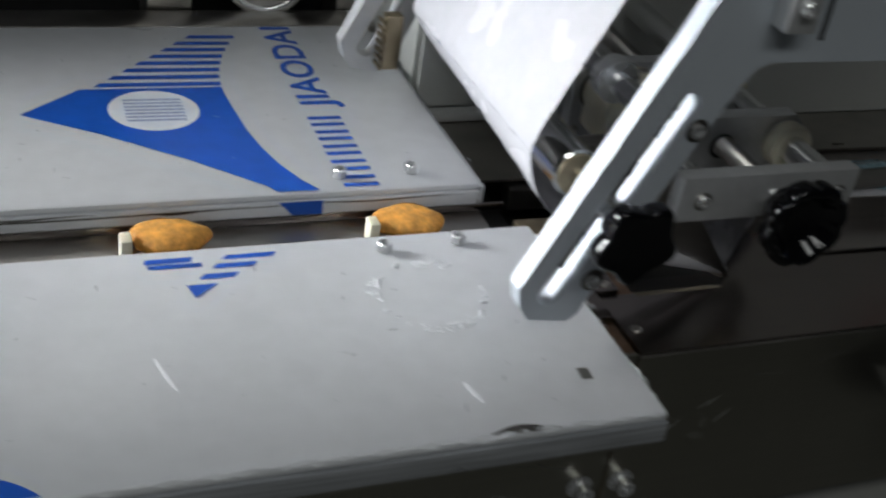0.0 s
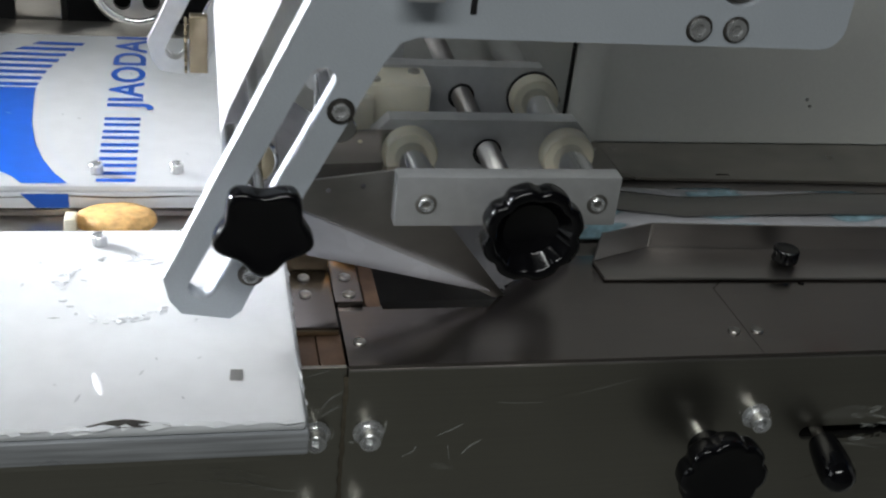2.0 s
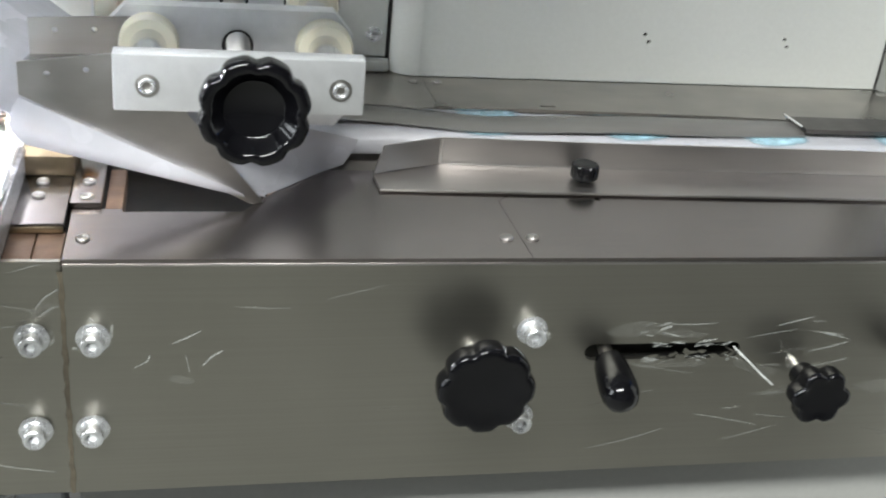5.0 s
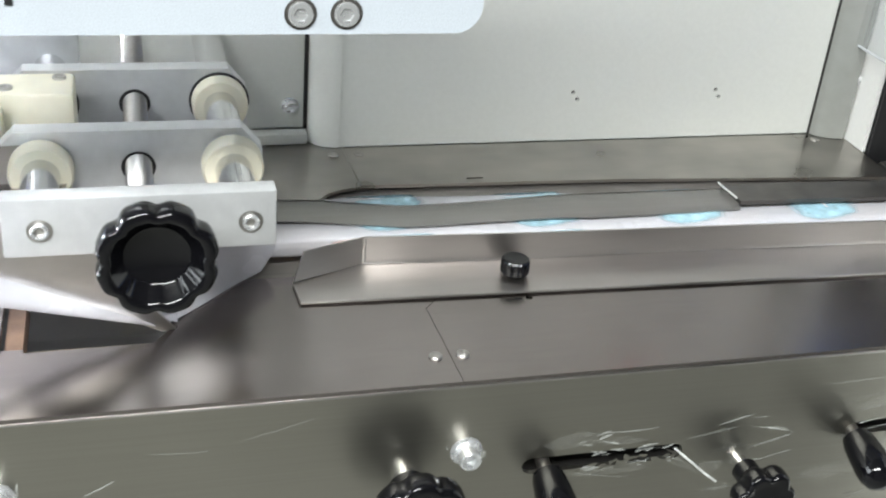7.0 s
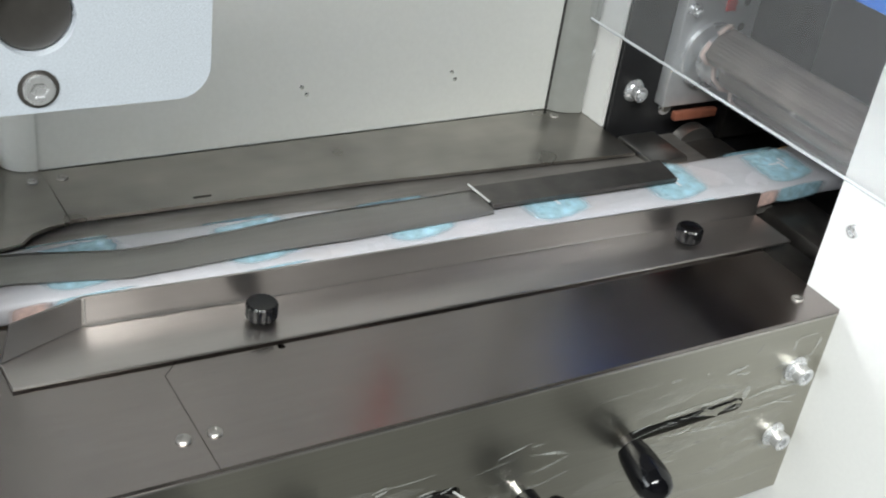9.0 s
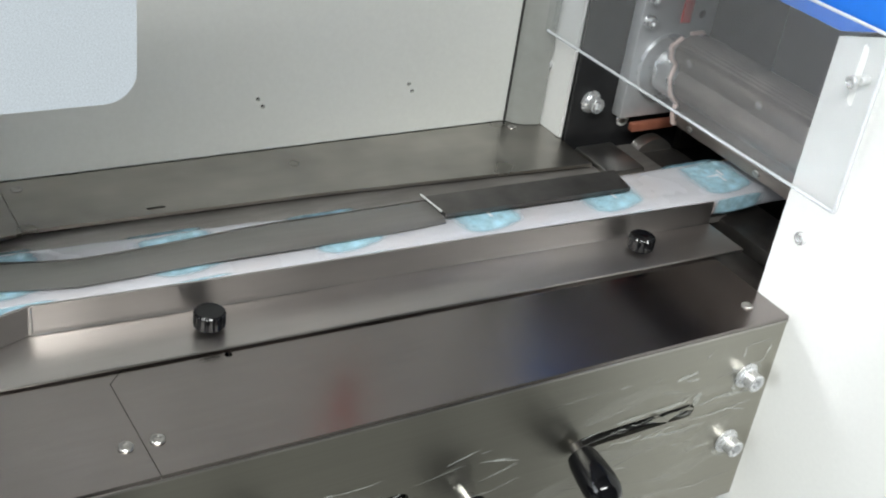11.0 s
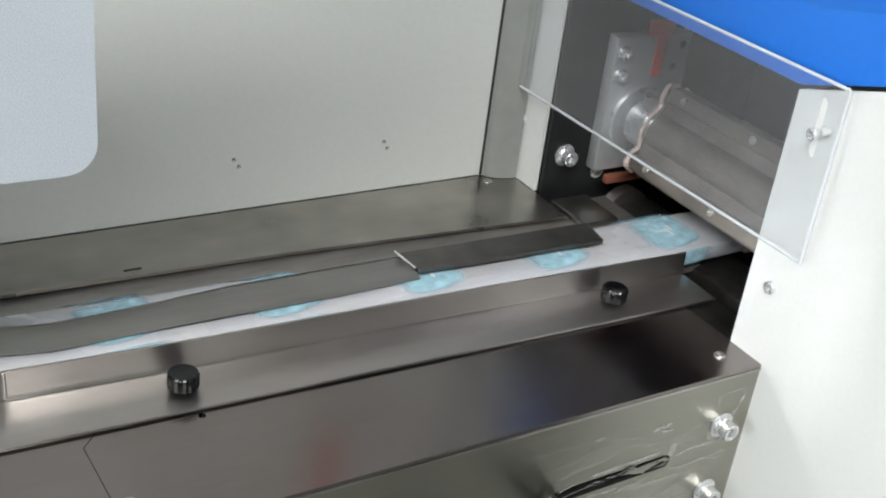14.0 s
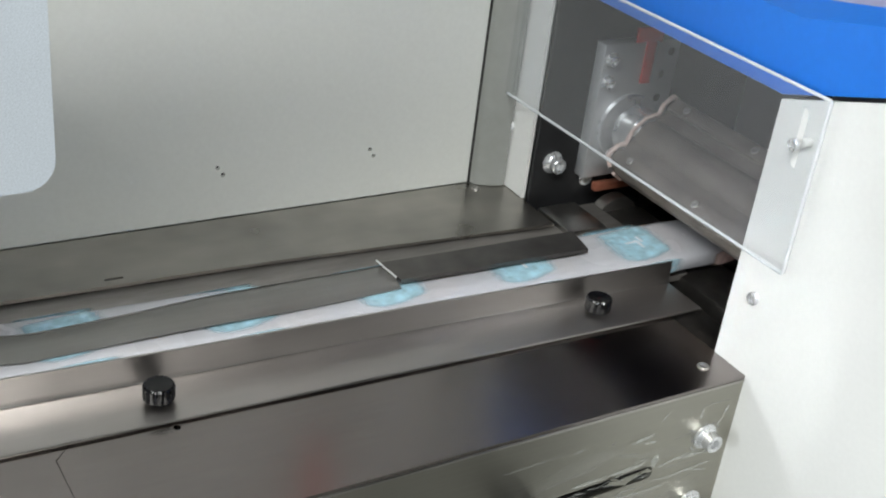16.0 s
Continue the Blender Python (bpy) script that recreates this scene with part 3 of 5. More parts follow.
def film():
    f = thing("wrapping_film", "milky white plastic wrapping film folded into a flat tube", "film")
    secs = []
    for i in range(88):
        u = i / 63
        x = 0.106 + u * 0.652
        w = tube_half(x) + 0.0007 * math.sin(u * 37) + 0.0005 * math.sin(u * 81)
        cy = tube_mid(x)
        h = 0.0085 - 0.004 * max(0, u - 1.35) / 0.03
        zb = 0.9015
        loop = []
        for k in range(28):
            a = 2 * math.pi * k / 28
            c, s = math.cos(a), math.sin(a)
            r = 0.0005 * math.sin(5 * a + u * 60)
            loop.append((x, cy + (w + r) * math.copysign(abs(c) ** 0.45, c), zb + h + h * math.copysign(abs(s) ** 0.55, s)))
        secs.append(loop)
    part("film_tube", sweep(secs), PLASTIC_FILM, f, smooth=60)
    # sheet from the upper roller down to the lower one, round it and on to the former
    secs = []
    path = [(0.10, 1.412), (0.06, 1.322), (0.02, 1.230), (-0.02, 1.137), (-0.045, 1.078), (-0.0655, 1.028)]
    for a in (158, 175, 190):
        path.append((-0.0545 + 0.0148 * math.cos(radians(a)), 1.012 + 0.0148 * math.sin(radians(a))))
    for j, (x, z) in enumerate(path):
        row = []
        for k in range(21):
            v = k / 20
            sag = 0.0011 * math.sin(v * 14 + z * 30) if j < 5 else 0
            up = (z - 1.0) / 0.41
            y0, y1 = 0.061 - 0.020 * up, 0.276 - 0.022 * up
            row.append((x + sag, y0 + (y1 - y0) * v, z))
        secs.append(row)
    sheet = sweep(secs, close=False)
    part("film_sheet", thick(sheet, 0.0003), PLASTIC_FILM, f, "taut white film sheet running over the roller", smooth=60)
    # converging sheet from the roller to the tube
    secs = []
    for j in range(21):
        u = j / 20
        w = 1 - u
        row = []
        for k in range(17):
            v = k / 16
            e = abs(2 * v - 1) ** 2
            p1, p2 = (-0.066 + 0.012 * v, 0.962 + 0.012 * v), (-0.024 + 0.02 * v, 0.948 + 0.012 * (1 - e))
            x = w ** 3 * -0.0692 + 3 * w * w * u * p1[0] + 3 * w * u * u * p2[0] + u ** 3 * 0.108
            z = w ** 3 * 1.0095 + 3 * w * w * u * p1[1] + 3 * w * u * u * p2[1] + u ** 3 * 0.9025
            y0, y1 = 0.061 - 0.014 * math.sin(math.pi * min(1.0, u * 1.1)) * (1 - u) ** 1.2 + 0.013 * u, 0.276 - 0.074 * u
            row.append((x, y0 + (y1 - y0) * v, z + 0.0006 * math.sin(40 * v + 5 * u)))
        secs.append(row)
    part("film_fold", thick(sweep(secs, close=False), 0.0003), PLASTIC_FILM, f, smooth=60)
    # band of film turned round the edge of the forming plate
    secs = []
    for j in range(17):
        u = j / 16
        a = Vector((-0.0235, 0.0575, 0.9665)).lerp(Vector((0.094, 0.0640, 0.9085)), u)
        b = Vector((-0.0330, 0.0500, 0.957)).lerp(Vector((0.0955, 0.0655, 0.9060)), u)
        c = Vector((-0.0200, 0.0500, 0.9425)).lerp(Vector((0.0960, 0.0670, 0.9045)), u)
        row = []
        for k in range(7):
            v = k / 6
            p = (a * (1 - v) ** 2 + b * 2 * v * (1 - v) + c * v ** 2)
            p.y -= 0.006 * math.sin(math.pi * v) * (1 - u)
            row.append(tuple(p))
        secs.append(row)
    part("film_band", thick(sweep(secs, close=False), 0.0003), PLASTIC_FILM, f, smooth=60)
    # outer wing that closes to the tube after the tip
    secs = []
    for j in range(17):
        u = j / 16
        lo = Vector((0.0985, 0.0728, 0.9003)).lerp(Vector((0.160, 0.1245, 0.9012)), u)
        hi = Vector((0.052, 0.0700, 0.962)).lerp(Vector((0.168, 0.126, 0.9180)), u ** 0.8)
        row = []
        for k in range(9):
            v = k / 8
            p = lo.lerp(hi, v)
            p.y += 0.0015 * math.sin(math.pi * v)
            p.x += 0.0015 * math.sin(6 * u + 3 * v)
            row.append(tuple(p))
        secs.append(row)
    part("film_wing", thick(sweep(secs, close=False), 0.0003), PLASTIC_FILM, f, smooth=60)
    secs = []
    for j in range(9):
        u = j / 8
        secs.append([(0.07 + 0.09 * u, 0.082 + 0.04 * u + (0.10 - 0.05 * u) * k / 6, 0.962 - 0.044 * u + 0.002 * math.sin(k)) for k in range(7)])
    part("film_top", thick(sweep(secs, close=False), 0.0003), PLASTIC_FILM, f, smooth=60)


def forming_plate():
    p = thing("forming_plate", "bent stainless forming plate that folds the film", "forming plate")
    bm = plate([(-0.0235, 0.9855), (0.030, 0.9905), (0.052, 0.990), (0.064, 0.9550), (0.1075, 0.8990), (0.099, 0.8995), (-0.0235, 0.9675)], [circle(-0.009, 0.979, 0.0016, 10), circle(0.011, 0.981, 0.0016, 10)], 0.0595, 0.0612, "y")
    for v in bm.verts:
        v.co.y += 0.010 * (v.co.x + 0.02) / 0.12
    part("front_wing", bm, STEEL_DULL, p)
    part("upper_wing", plate([(-0.022, 0.975), (0.035, 0.978), (0.035, 1.0005), (-0.022, 0.9975)], [circle(-0.008, 0.991, 0.0016, 10), circle(0.013, 0.992, 0.0016, 10)], 0.098, 0.0996, "y"), TONGUE, p)
    part("top_sheet", sweep([[(-0.022, 0.0612, 0.9845), (-0.022, 0.0975, 0.9770)], [(0.055, 0.067, 0.9885), (0.055, 0.0975, 0.9800)]], close=False), STEEL, p)


# ---- film adjusting carriage with rods and hand wheel ----
def fluted(n, depth, power):
    def f(a):
        c = math.cos(n * a)
        return 1.0 - depth * (0.5 - 0.5 * c) ** power
    return f


def hand_knob(name, label, m, r, h, n, depth, stem, group, power=4.0, dish=0.06):
    k = thing(name, label, "knob", group)
    k.matrix_basis = m
    prof = [(r * 0.45, 0.0), (r * 0.62, 0.001), (r * 0.93, h * 0.22), (r * 0.985, h * 0.34), (r, h * 0.5), (r, h * 0.80), (r * 0.985, h * 0.90), (r * 0.94, h * 0.97),
            (r * 0.86, h), (r * 0.80, h * 0.985), (r * 0.75, h * (0.985 - 0.12 * dish)), (r * 0.56, h * (1 - 0.9 * dish)), (r * 0.51, h * (1 - dish)), (0.0004, h * (0.995 - dish))]
    bm = bmesh.new()
    rings = []
    N = 140
    f = fluted(n, depth, power)
    for rr, z in prof:
        w = min(1.0, max(0.0, (rr / r - 0.50) / 0.4))
        rings.append([bm.verts.new((rr * (1 + (f(2 * math.pi * i / N) - 1) * w) * math.cos(2 * math.pi * i / N), rr * (1 + (f(2 * math.pi * i / N) - 1) * w) * math.sin(2 * math.pi * i / N), z + stem)) for i in range(N)])
    for a, b in zip(rings, rings[1:]):
        for i in range(N):
            bm.faces.new((a[i], a[(i + 1) % N], b[(i + 1) % N], b[i]))
    bm.faces.new(rings[0][::-1])
    bm.faces.new(rings[-1])
    part("knob_head", bm, BLACK, k, smooth=50)
    part("hub", lathe([(r * 0.42, stem * 0.35), (r * 0.42, stem + 0.002)], n=28), BLACK, k)
    part("shaft", lathe([(r * 0.26, -0.004), (r * 0.26, stem + 0.001)], n=24), CHROME, k, "steel shaft")
    return k


def threaded_rod(p, q, r, parent):
    p, q = Vector(p), Vector(q)
    d = (q - p).length
    prof = [(r * 0.9, 0)]
    z = 0.001
    while z < d - 0.003:
        prof += [(r, z), (r * 0.86, z + 0.0011)]
        z += 0.0022
    prof.append((r * 0.9, d))
    m = Matrix.Translation(p) @ (q - p).to_track_quat("Z", "Y").to_matrix().to_4x4()
    return part("threaded_rod", lathe(prof, m, 20), STEEL_DULL, parent)


def carriage():
    c = thing("film_adjusting_carriage", "aluminium carriage with two chrome guide rods and a threaded spindle", "carriage")
    part("front_bar", box(0.0260, 0.1575, 0.0395, 0.0515, 0.9670, 0.9985, 0.0012), ALU, c)
    for x in (0.0435, 0.1445):
        b = bolt(c, front(x, 0.0397, 0.9815), CAP_SMALL, False)
        b.location.y = 0.0418
        part("counterbore_disc", lathe([(0.0058, 0), (0.0062, 0.0003)], front(x, 0.0394, 0.9815), 24), STEEL_DULL, c)
    for i, (y, zt, zb) in enumerate(((0.0985, 1.007, 0.938), (0.180, 1.0095, 0.946))):
        o = [(0.028, zb), (0.149, zb), (0.157, zb + 0.010), (0.157, zt - 0.013), (0.146, zt), (0.030, zt), (0.0205, zt - 0.010), (0.0205, zb + 0.012)]
        part("cross_plate", plate(o, [], y, y + 0.0115, "y"), ALU, c)
        for x in (0.0425, 0.1405):
            part("bushing", lathe([(0.0108, 0), (0.0152, 0), (0.0165, 0.0008), (0.0165, 0.0090), (0.0152, 0.0110), (0.0108, 0.0110)], front(x, y, zt - 0.020), 36), CREAM, c, "cream nylon bushing")
            if x < 0.1:
                # Flat black disc on the plate paints the shade of the spindle hole.
                part("spindle_hole_shade", lathe([(0.0086, 0), (0.0090, 0.0004)], front(0.0915, y, zt - 0.021), 28), BLACK_MATT, c)
            if i:
                part("retaining_ring", lathe([(0.0166, 0), (0.0178, 0.0002), (0.0178, 0.0012), (0.0166, 0.0014)], front(x, y - 0.0002, zt - 0.020), 36), BLACK_MATT, c)
        bolt(c, front(0.026, y, zb + 0.012), BUTTON, False)
        bolt(c, front(0.151, y, zb + 0.012), BUTTON, False)
    for x in (0.0425, 0.1405):
        part("guide_rod", rod((x, 0.0505, 0.986), (x, 0.318, 0.994), 0.0098), CHROME, c)
    threaded_rod((0.0915, 0.050, 0.986), (0.0915, 0.300, 0.992), 0.0070, c)
    part("slide_block", box(0.0165, 0.060, 0.128, 0.160, 0.975, 1.0165, 0.003), CREAM, c, "cream nylon slide block")
    part("slide_cheek", box(0.0115, 0.0240, 0.118, 0.1275, 0.960, 1.012, 0.003), CREAM, c)
    part("rear_cheek", box(0.000, 0.060, 0.230, 0.242, 0.935, 1.045, 0.002), ALU, c)
    bolt(c, pose(0.025, 0.136, 1.0165), BUTTON, False)
    bolt(c, pose(0.052, 0.150, 1.0165), BUTTON, False)
    hand_knob("spindle_knob", "large fluted black hand knob on the carriage spindle", front(0.0975, 0.0395, 0.9800) @ pose(0, 0, 0, 0, 0, 20), 0.0290, 0.019, 8, 0.085, 0.018, "black hand knobs", 3.2, 0.55)


def arm(y0, y1, c, near):
    lo = [(-0.0965, 0.953), (-0.0905, 0.945), (-0.0660, 0.9415), (-0.0600, 0.946)]
    outline = [(-0.0995, 0.966)] + lo + [(-0.0380, 0.9980), (0.0040, 1.083), (0.0120, 1.0945), (0.0200, 1.0975)]
    if near:
        outline += [(0.227, 1.0975)] + arc(0.227, 1.1095, 0.012, 270, 360, 6) + [(0.239, 1.30), (0.075, 1.30), (-0.012, 1.155)]
    else:
        outline += [(0.060, 1.0925), (0.075, 1.30), (0.03, 1.30), (-0.012, 1.155)]
    s = slot_loop((-0.0805, 0.9605), (-0.0240, 1.0745), 0.0068)
    if not near:
        outline, s = [(x - 0.016, z + 0.012) for x, z in outline], [(x - 0.016, z + 0.012) for x, z in s]
    s2 = [circle(0.179, 1.1315, 0.0135, 24)] if near else []
    return part("arm_plate", plate(outline, [s] + s2, y0, y1, "y"), ALU_SPECK if near else ALU, c, "sparkling aluminium slotted arm plate")


def film_arm():
    a = thing("film_roller_arm", "slotted aluminium film roller arm with a chrome guide roller", "roller arm")
    arm(-0.012, 0.000, a, True)
    arm(0.292, 0.304, a, False)
    for x, z, me in ((-0.0555, 0.9685, CAP_SMALL), (-0.0145, 1.0595, CAP_SMALL), (0.1595, 1.1065, CAP), (0.1790, 1.1065, CAP)):
        # Flat dark disc paints the recess shade round each arm screw.
        part("counterbore_disc", lathe([(0.0066, 0), (0.0069, 0.0003)], front(x, -0.0121, z), 28), STEEL_DARK, a)
        b = bolt(a, front(x, -0.0124, z), me, False)
        b.scale = (0.98, 0.98, 0.45) if me is CAP_SMALL else (0.86, 0.86, 0.22)
    part("roller", rod((-0.0545, 0.030, 1.012), (-0.0545, 0.268, 1.012), 0.0145, 40, 0.0012), CHROME, a, "polished chrome guide roller")
    part("bearing", lathe([(0.0062, 0), (0.0125, 0), (0.0125, 0.002), (0.0062, 0.003)], front(-0.0545, 0.0305, 1.012), 32), BRASS, a)
    part("spindle", rod((-0.0545, -0.022, 1.012), (-0.0545, 0.300, 1.012), 0.0055, 24), CHROME, a)
    part("toothed_block", box(-0.086, -0.073, 0.280, 0.2915, 0.960, 1.002, 0.001), BRASS, a)
    for i in range(7):
        part("block_tooth", box(-0.0895, -0.0875, 0.277, 0.291, 0.961 + i * 0.0058, 0.9640 + i * 0.0058, 0.0004, None, 1), BRASS, a)
    part("upper_roller", rod((0.112, 0.0, 1.412), (0.112, 0.292, 1.412), 0.016, 36), CHROME, a)
    part("cross_rod", rod((-0.0120, -0.001, 1.045), (-0.0120, 0.160, 1.045), 0.0075), CHROME, a)
    part("rod_collar", lathe([(0.008, 0), (0.0135, 0), (0.0135, 0.012), (0.008, 0.013)], front(-0.0120, 0.088, 1.045), 28), ZINC, a)
    # Black strip on the solid plate, painting the shade in a slit.
    part("slit_shade", box(0.0435, 0.0465, -0.0126, -0.0119, 1.110, 1.165, 0), BLACK_MATT, a, "shade of a narrow slit as a black strip")
    part("cross_rod", rod((0.150, -0.001, 1.135), (0.150, 0.320, 1.135), 0.0095), CHROME, a)
    part("shaft_end", lathe([(0.0120, 0), (0.0128, 0.0008), (0.0128, 0.02)], front(0.179, -0.004, 1.1315) @ pose(0, 0, -0.016), 32), STEEL_DARK, a, "dark round shaft end")
    part("clamp_block", box(0.0105, 0.0285, -0.026, -0.0122, 1.119, 1.165, 0.001), ALU, a)
    b = bolt(a, front(0.0190, -0.026, 1.1330), CAP_SMALL, False)
    hand_knob("star_knob", "five-lobed black star knob clamping the slotted arm", front(-0.0515, -0.0122, 1.0085) @ pose(0, 0, 0, 0, 0, -18), 0.0252, 0.016, 5, 0.22, 0.014, "black hand knobs", 0.85)


def front_controls():
    hand_knob("adjusting_knob", "large fluted black adjusting knob on the front panel", front(0.2250, -0.0002, 0.8375), 0.0278, 0.019, 8, 0.085, 0.022, "black hand knobs", 3.2)
    hand_knob("adjusting_knob", "smaller fluted black adjusting knob on the front panel", front(0.4330, -0.0002, 0.8230), 0.0190, 0.016, 6, 0.18, 0.020, "black hand knobs", 1.6)
    for x, z in ((0.3065, 0.8370), (0.5060, 0.8400)):
        v = thing("lever_handle", "black egg-shaped lever handle standing out of its slot", "lever", "lever handles")
        v.matrix_basis = front(x, 0.004, z) @ pose(0, 0, 0, 14, 0, 0) @ Matrix.Diagonal((1.02, 1.02, 0.76, 1))
        part("grip", lathe([(0.0045, 0.011), (0.0082, 0.013), (0.0096, 0.019), (0.0106, 0.030), (0.0112, 0.042), (0.0108, 0.050), (0.0086, 0.057), (0.0046, 0.0608), (0.0006, 0.0618)], n=36), BLACK, v)
        part("lever_rod", rod((0, 0, -0.004), (0, 0, 0.014), 0.0040, 20), STEEL_DARK, v)
    # torn protective film, smears and scratches on the panel
    rng = random.Random(5)
    res = thing("torn_film_residue", "torn scraps of clear protective film smeared round the panel slots", "residue", kind="stuff")
    bm = bmesh.new()

    def scrap(x, z, w, h, ang, lift=0.0008, into=None):
        n = 9
        c, s = math.cos(ang), math.sin(ang)
        pts = []
        for i in range(n):
            a = 2 * math.pi * i / n
            k = rng.uniform(0.45, 1.0)
            u, v = w * k * math.cos(a), h * k * math.sin(a)
            pts.append((into or bm).verts.new((x + u * c - v * s, -lift - rng.uniform(0, 0.0006), z + u * s + v * c)))
        (into or bm).faces.new(pts)
    for x0, x1 in ((0.330, 0.388), (0.530, 0.598)):
        for i in range(34):
            scrap(rng.uniform(x0, x1), 0.8365 + rng.choice((-1, 1)) * rng.uniform(0.0035, 0.0075), rng.uniform(0.002, 0.008), rng.uniform(0.0002, 0.0010), rng.uniform(-0.35, 0.35))
    for i in range(6):
        scrap(0.335 + rng.uniform(-0.012, 0.012), 0.852 + rng.uniform(-0.004, 0.004), rng.uniform(0.003, 0.009), rng.uniform(0.0004, 0.0014), rng.uniform(-0.3, 0.5), 0.0005)
    part("scraps", bm, SMEAR, res)
    bm = bmesh.new()
    for x, z, w, h, a in ((0.322, 0.8515, 0.020, 0.007, 0.15), (0.350, 0.8490, 0.024, 0.004, -0.05), (0.345, 0.8270, 0.030, 0.004, 0.02), (0.405, 0.8230, 0.022, 0.006, -0.3),
                          (0.540, 0.8620, 0.045, 0.010, 0.2), (0.600, 0.8560, 0.030, 0.006, -0.1), (0.560, 0.8220, 0.060, 0.008, 0.08), (0.615, 0.8150, 0.030, 0.010, 0.35),
                          (0.500, 0.8080, 0.030, 0.007, 0.1), (-0.010, 0.8700, 0.010, 0.005, 0.6), (-0.060, 0.8250, 0.030, 0.006, -0.25), (0.060, 0.8250, 0.012, 0.004, -0.4), (0.605, 0.7900, 0.035, 0.010, 0.15)):
        scrap(x, z, w, h, a, 0.0004)
    flaps = bmesh.new()
    for x0, x1, z0 in ((0.335, 0.386, 0.8345), (0.560, 0.594, 0.8425)):
        for i in range(13):
            scrap(rng.uniform(x0, x1), z0 + rng.uniform(-0.0022, 0.0026), rng.uniform(0.003, 0.007), rng.uniform(0.0010, 0.0028), rng.uniform(-0.5, 0.5), 0.0008, flaps)
    part("torn_flaps", flaps, STEEL_UP, res, "grey torn film flaps hanging over the slots")
    part("film_haze", bm, HAZE, res, "faint milky haze of half-peeled film")
    # long curling streaks of torn film
    streak = bmesh.new()

    def ribbon(pts, w):
        n = len(pts)
        rows = []
        for k, (x, z) in enumerate(pts):
            a, b = pts[max(0, k - 1)], pts[min(n - 1, k + 1)]
            d = Vector((b[0] - a[0], b[1] - a[1])).normalized()
            h = w * (0.25 + 0.75 * math.sin(math.pi * (k + 0.4) / n))
            rows.append([(x - d.y * h, -0.0006, z + d.x * h), (x + d.y * h, -0.0006, z - d.x * h)])
        sweep(rows, streak, False)
    ribbon([(-0.0845, 0.850), (-0.0724, 0.855), (-0.056, 0.8587), (-0.036, 0.8597), (-0.020, 0.8604)], 0.0005)
    ribbon([(-0.0423, 0.8352), (-0.037, 0.839), (-0.0328, 0.8419)], 0.0006)
    ribbon([(-0.014, 0.8715), (-0.0095, 0.8777), (-0.0024, 0.8826)], 0.0006)
    ribbon([(-0.013, 0.866), (-0.008, 0.870), (-0.003, 0.8725)], 0.0005)
    ribbon([(-0.0734, 0.7765), (-0.048, 0.7715), (-0.0277, 0.767), (-0.0095, 0.7636)], 0.0004)
    ribbon([(-0.0845, 0.7962), (-0.0795, 0.7838), (-0.0734, 0.774), (-0.066, 0.764)], 0.0005)
    ribbon([(-0.062, 0.8258), (-0.052, 0.8184), (-0.044, 0.8135), (-0.0237, 0.8098)], 0.0005)
    ribbon([(-0.0257, 0.8925), (-0.0156, 0.8962), (-0.0105, 0.8975)], 0.0003)
    ribbon([(0.0554, 0.848), (0.0635, 0.8518), (0.0706, 0.856)], 0.0006)
    ribbon([(0.0717, 0.8333), (0.0767, 0.8394), (0.0828, 0.8431)], 0.0007)
    ribbon([(0.0351, 0.8328), (0.0422, 0.837), (0.0433, 0.8407)], 0.0006)
    ribbon([(0.0625, 0.841), (0.0645, 0.8295)], 0.0003)
    for x0, x1, n in ((-0.16, -0.012, 12), (0.02, 0.24, 3), (0.47, 0.652, 38), (0.29, 0.45, 12)):
        for k in range(n):
            x, z, l, a = rng.uniform(x0, x1 - 0.02), rng.uniform(0.765, 0.885), rng.uniform(0.008, 0.05), rng.uniform(-0.3, 0.3)
            l = min(l, x1 - x)
            c = rng.uniform(-0.12, 0.12)
            ribbon([(x + l * u, z + l * u * math.sin(a) + c * l * u * (1 - u)) for u in (0, 0.2, 0.4, 0.6, 0.8, 1.0)], rng.uniform(0.00012, 0.0004))
    ribbon([(0.602, 0.8440), (0.615, 0.8470), (0.630, 0.8460), (0.650, 0.8450)], 0.0012)
    ribbon([(0.600, 0.8340), (0.615, 0.8330), (0.630, 0.8345), (0.648, 0.8360)], 0.0008)
    ribbon([(0.560, 0.8290), (0.585, 0.8270), (0.610, 0.8275)], 0.0008)
    part("streaks", streak, SMEAR, res, "thin bright streaks of torn film")
    smear = bmesh.new()
    bm = smear
    for x, z in ((0.637, 0.8585), (0.638, 0.8035), (0.2585, 0.8545), (-0.018, 0.8535), (0.0128, 0.8535)):
        for k in range(9 if x > 0.6 else 4):
            a = rng.uniform(0, 6.28)
            scrap(x + 0.0115 * math.cos(a), z + 0.0105 * math.sin(a), rng.uniform(0.002, 0.006), rng.uniform(0.0004, 0.0014), a + 1.57 + rng.uniform(-0.5, 0.5), 0.0007)
    for x0, x1 in ((0.395, 0.46), (0.49, 0.655)):
        for k in range(13):
            scrap(rng.uniform(x0, x1), rng.uniform(0.785, 0.865), rng.uniform(0.005, 0.018), rng.uniform(0.0002, 0.0008), rng.uniform(-0.3, 0.4), 0.0005)
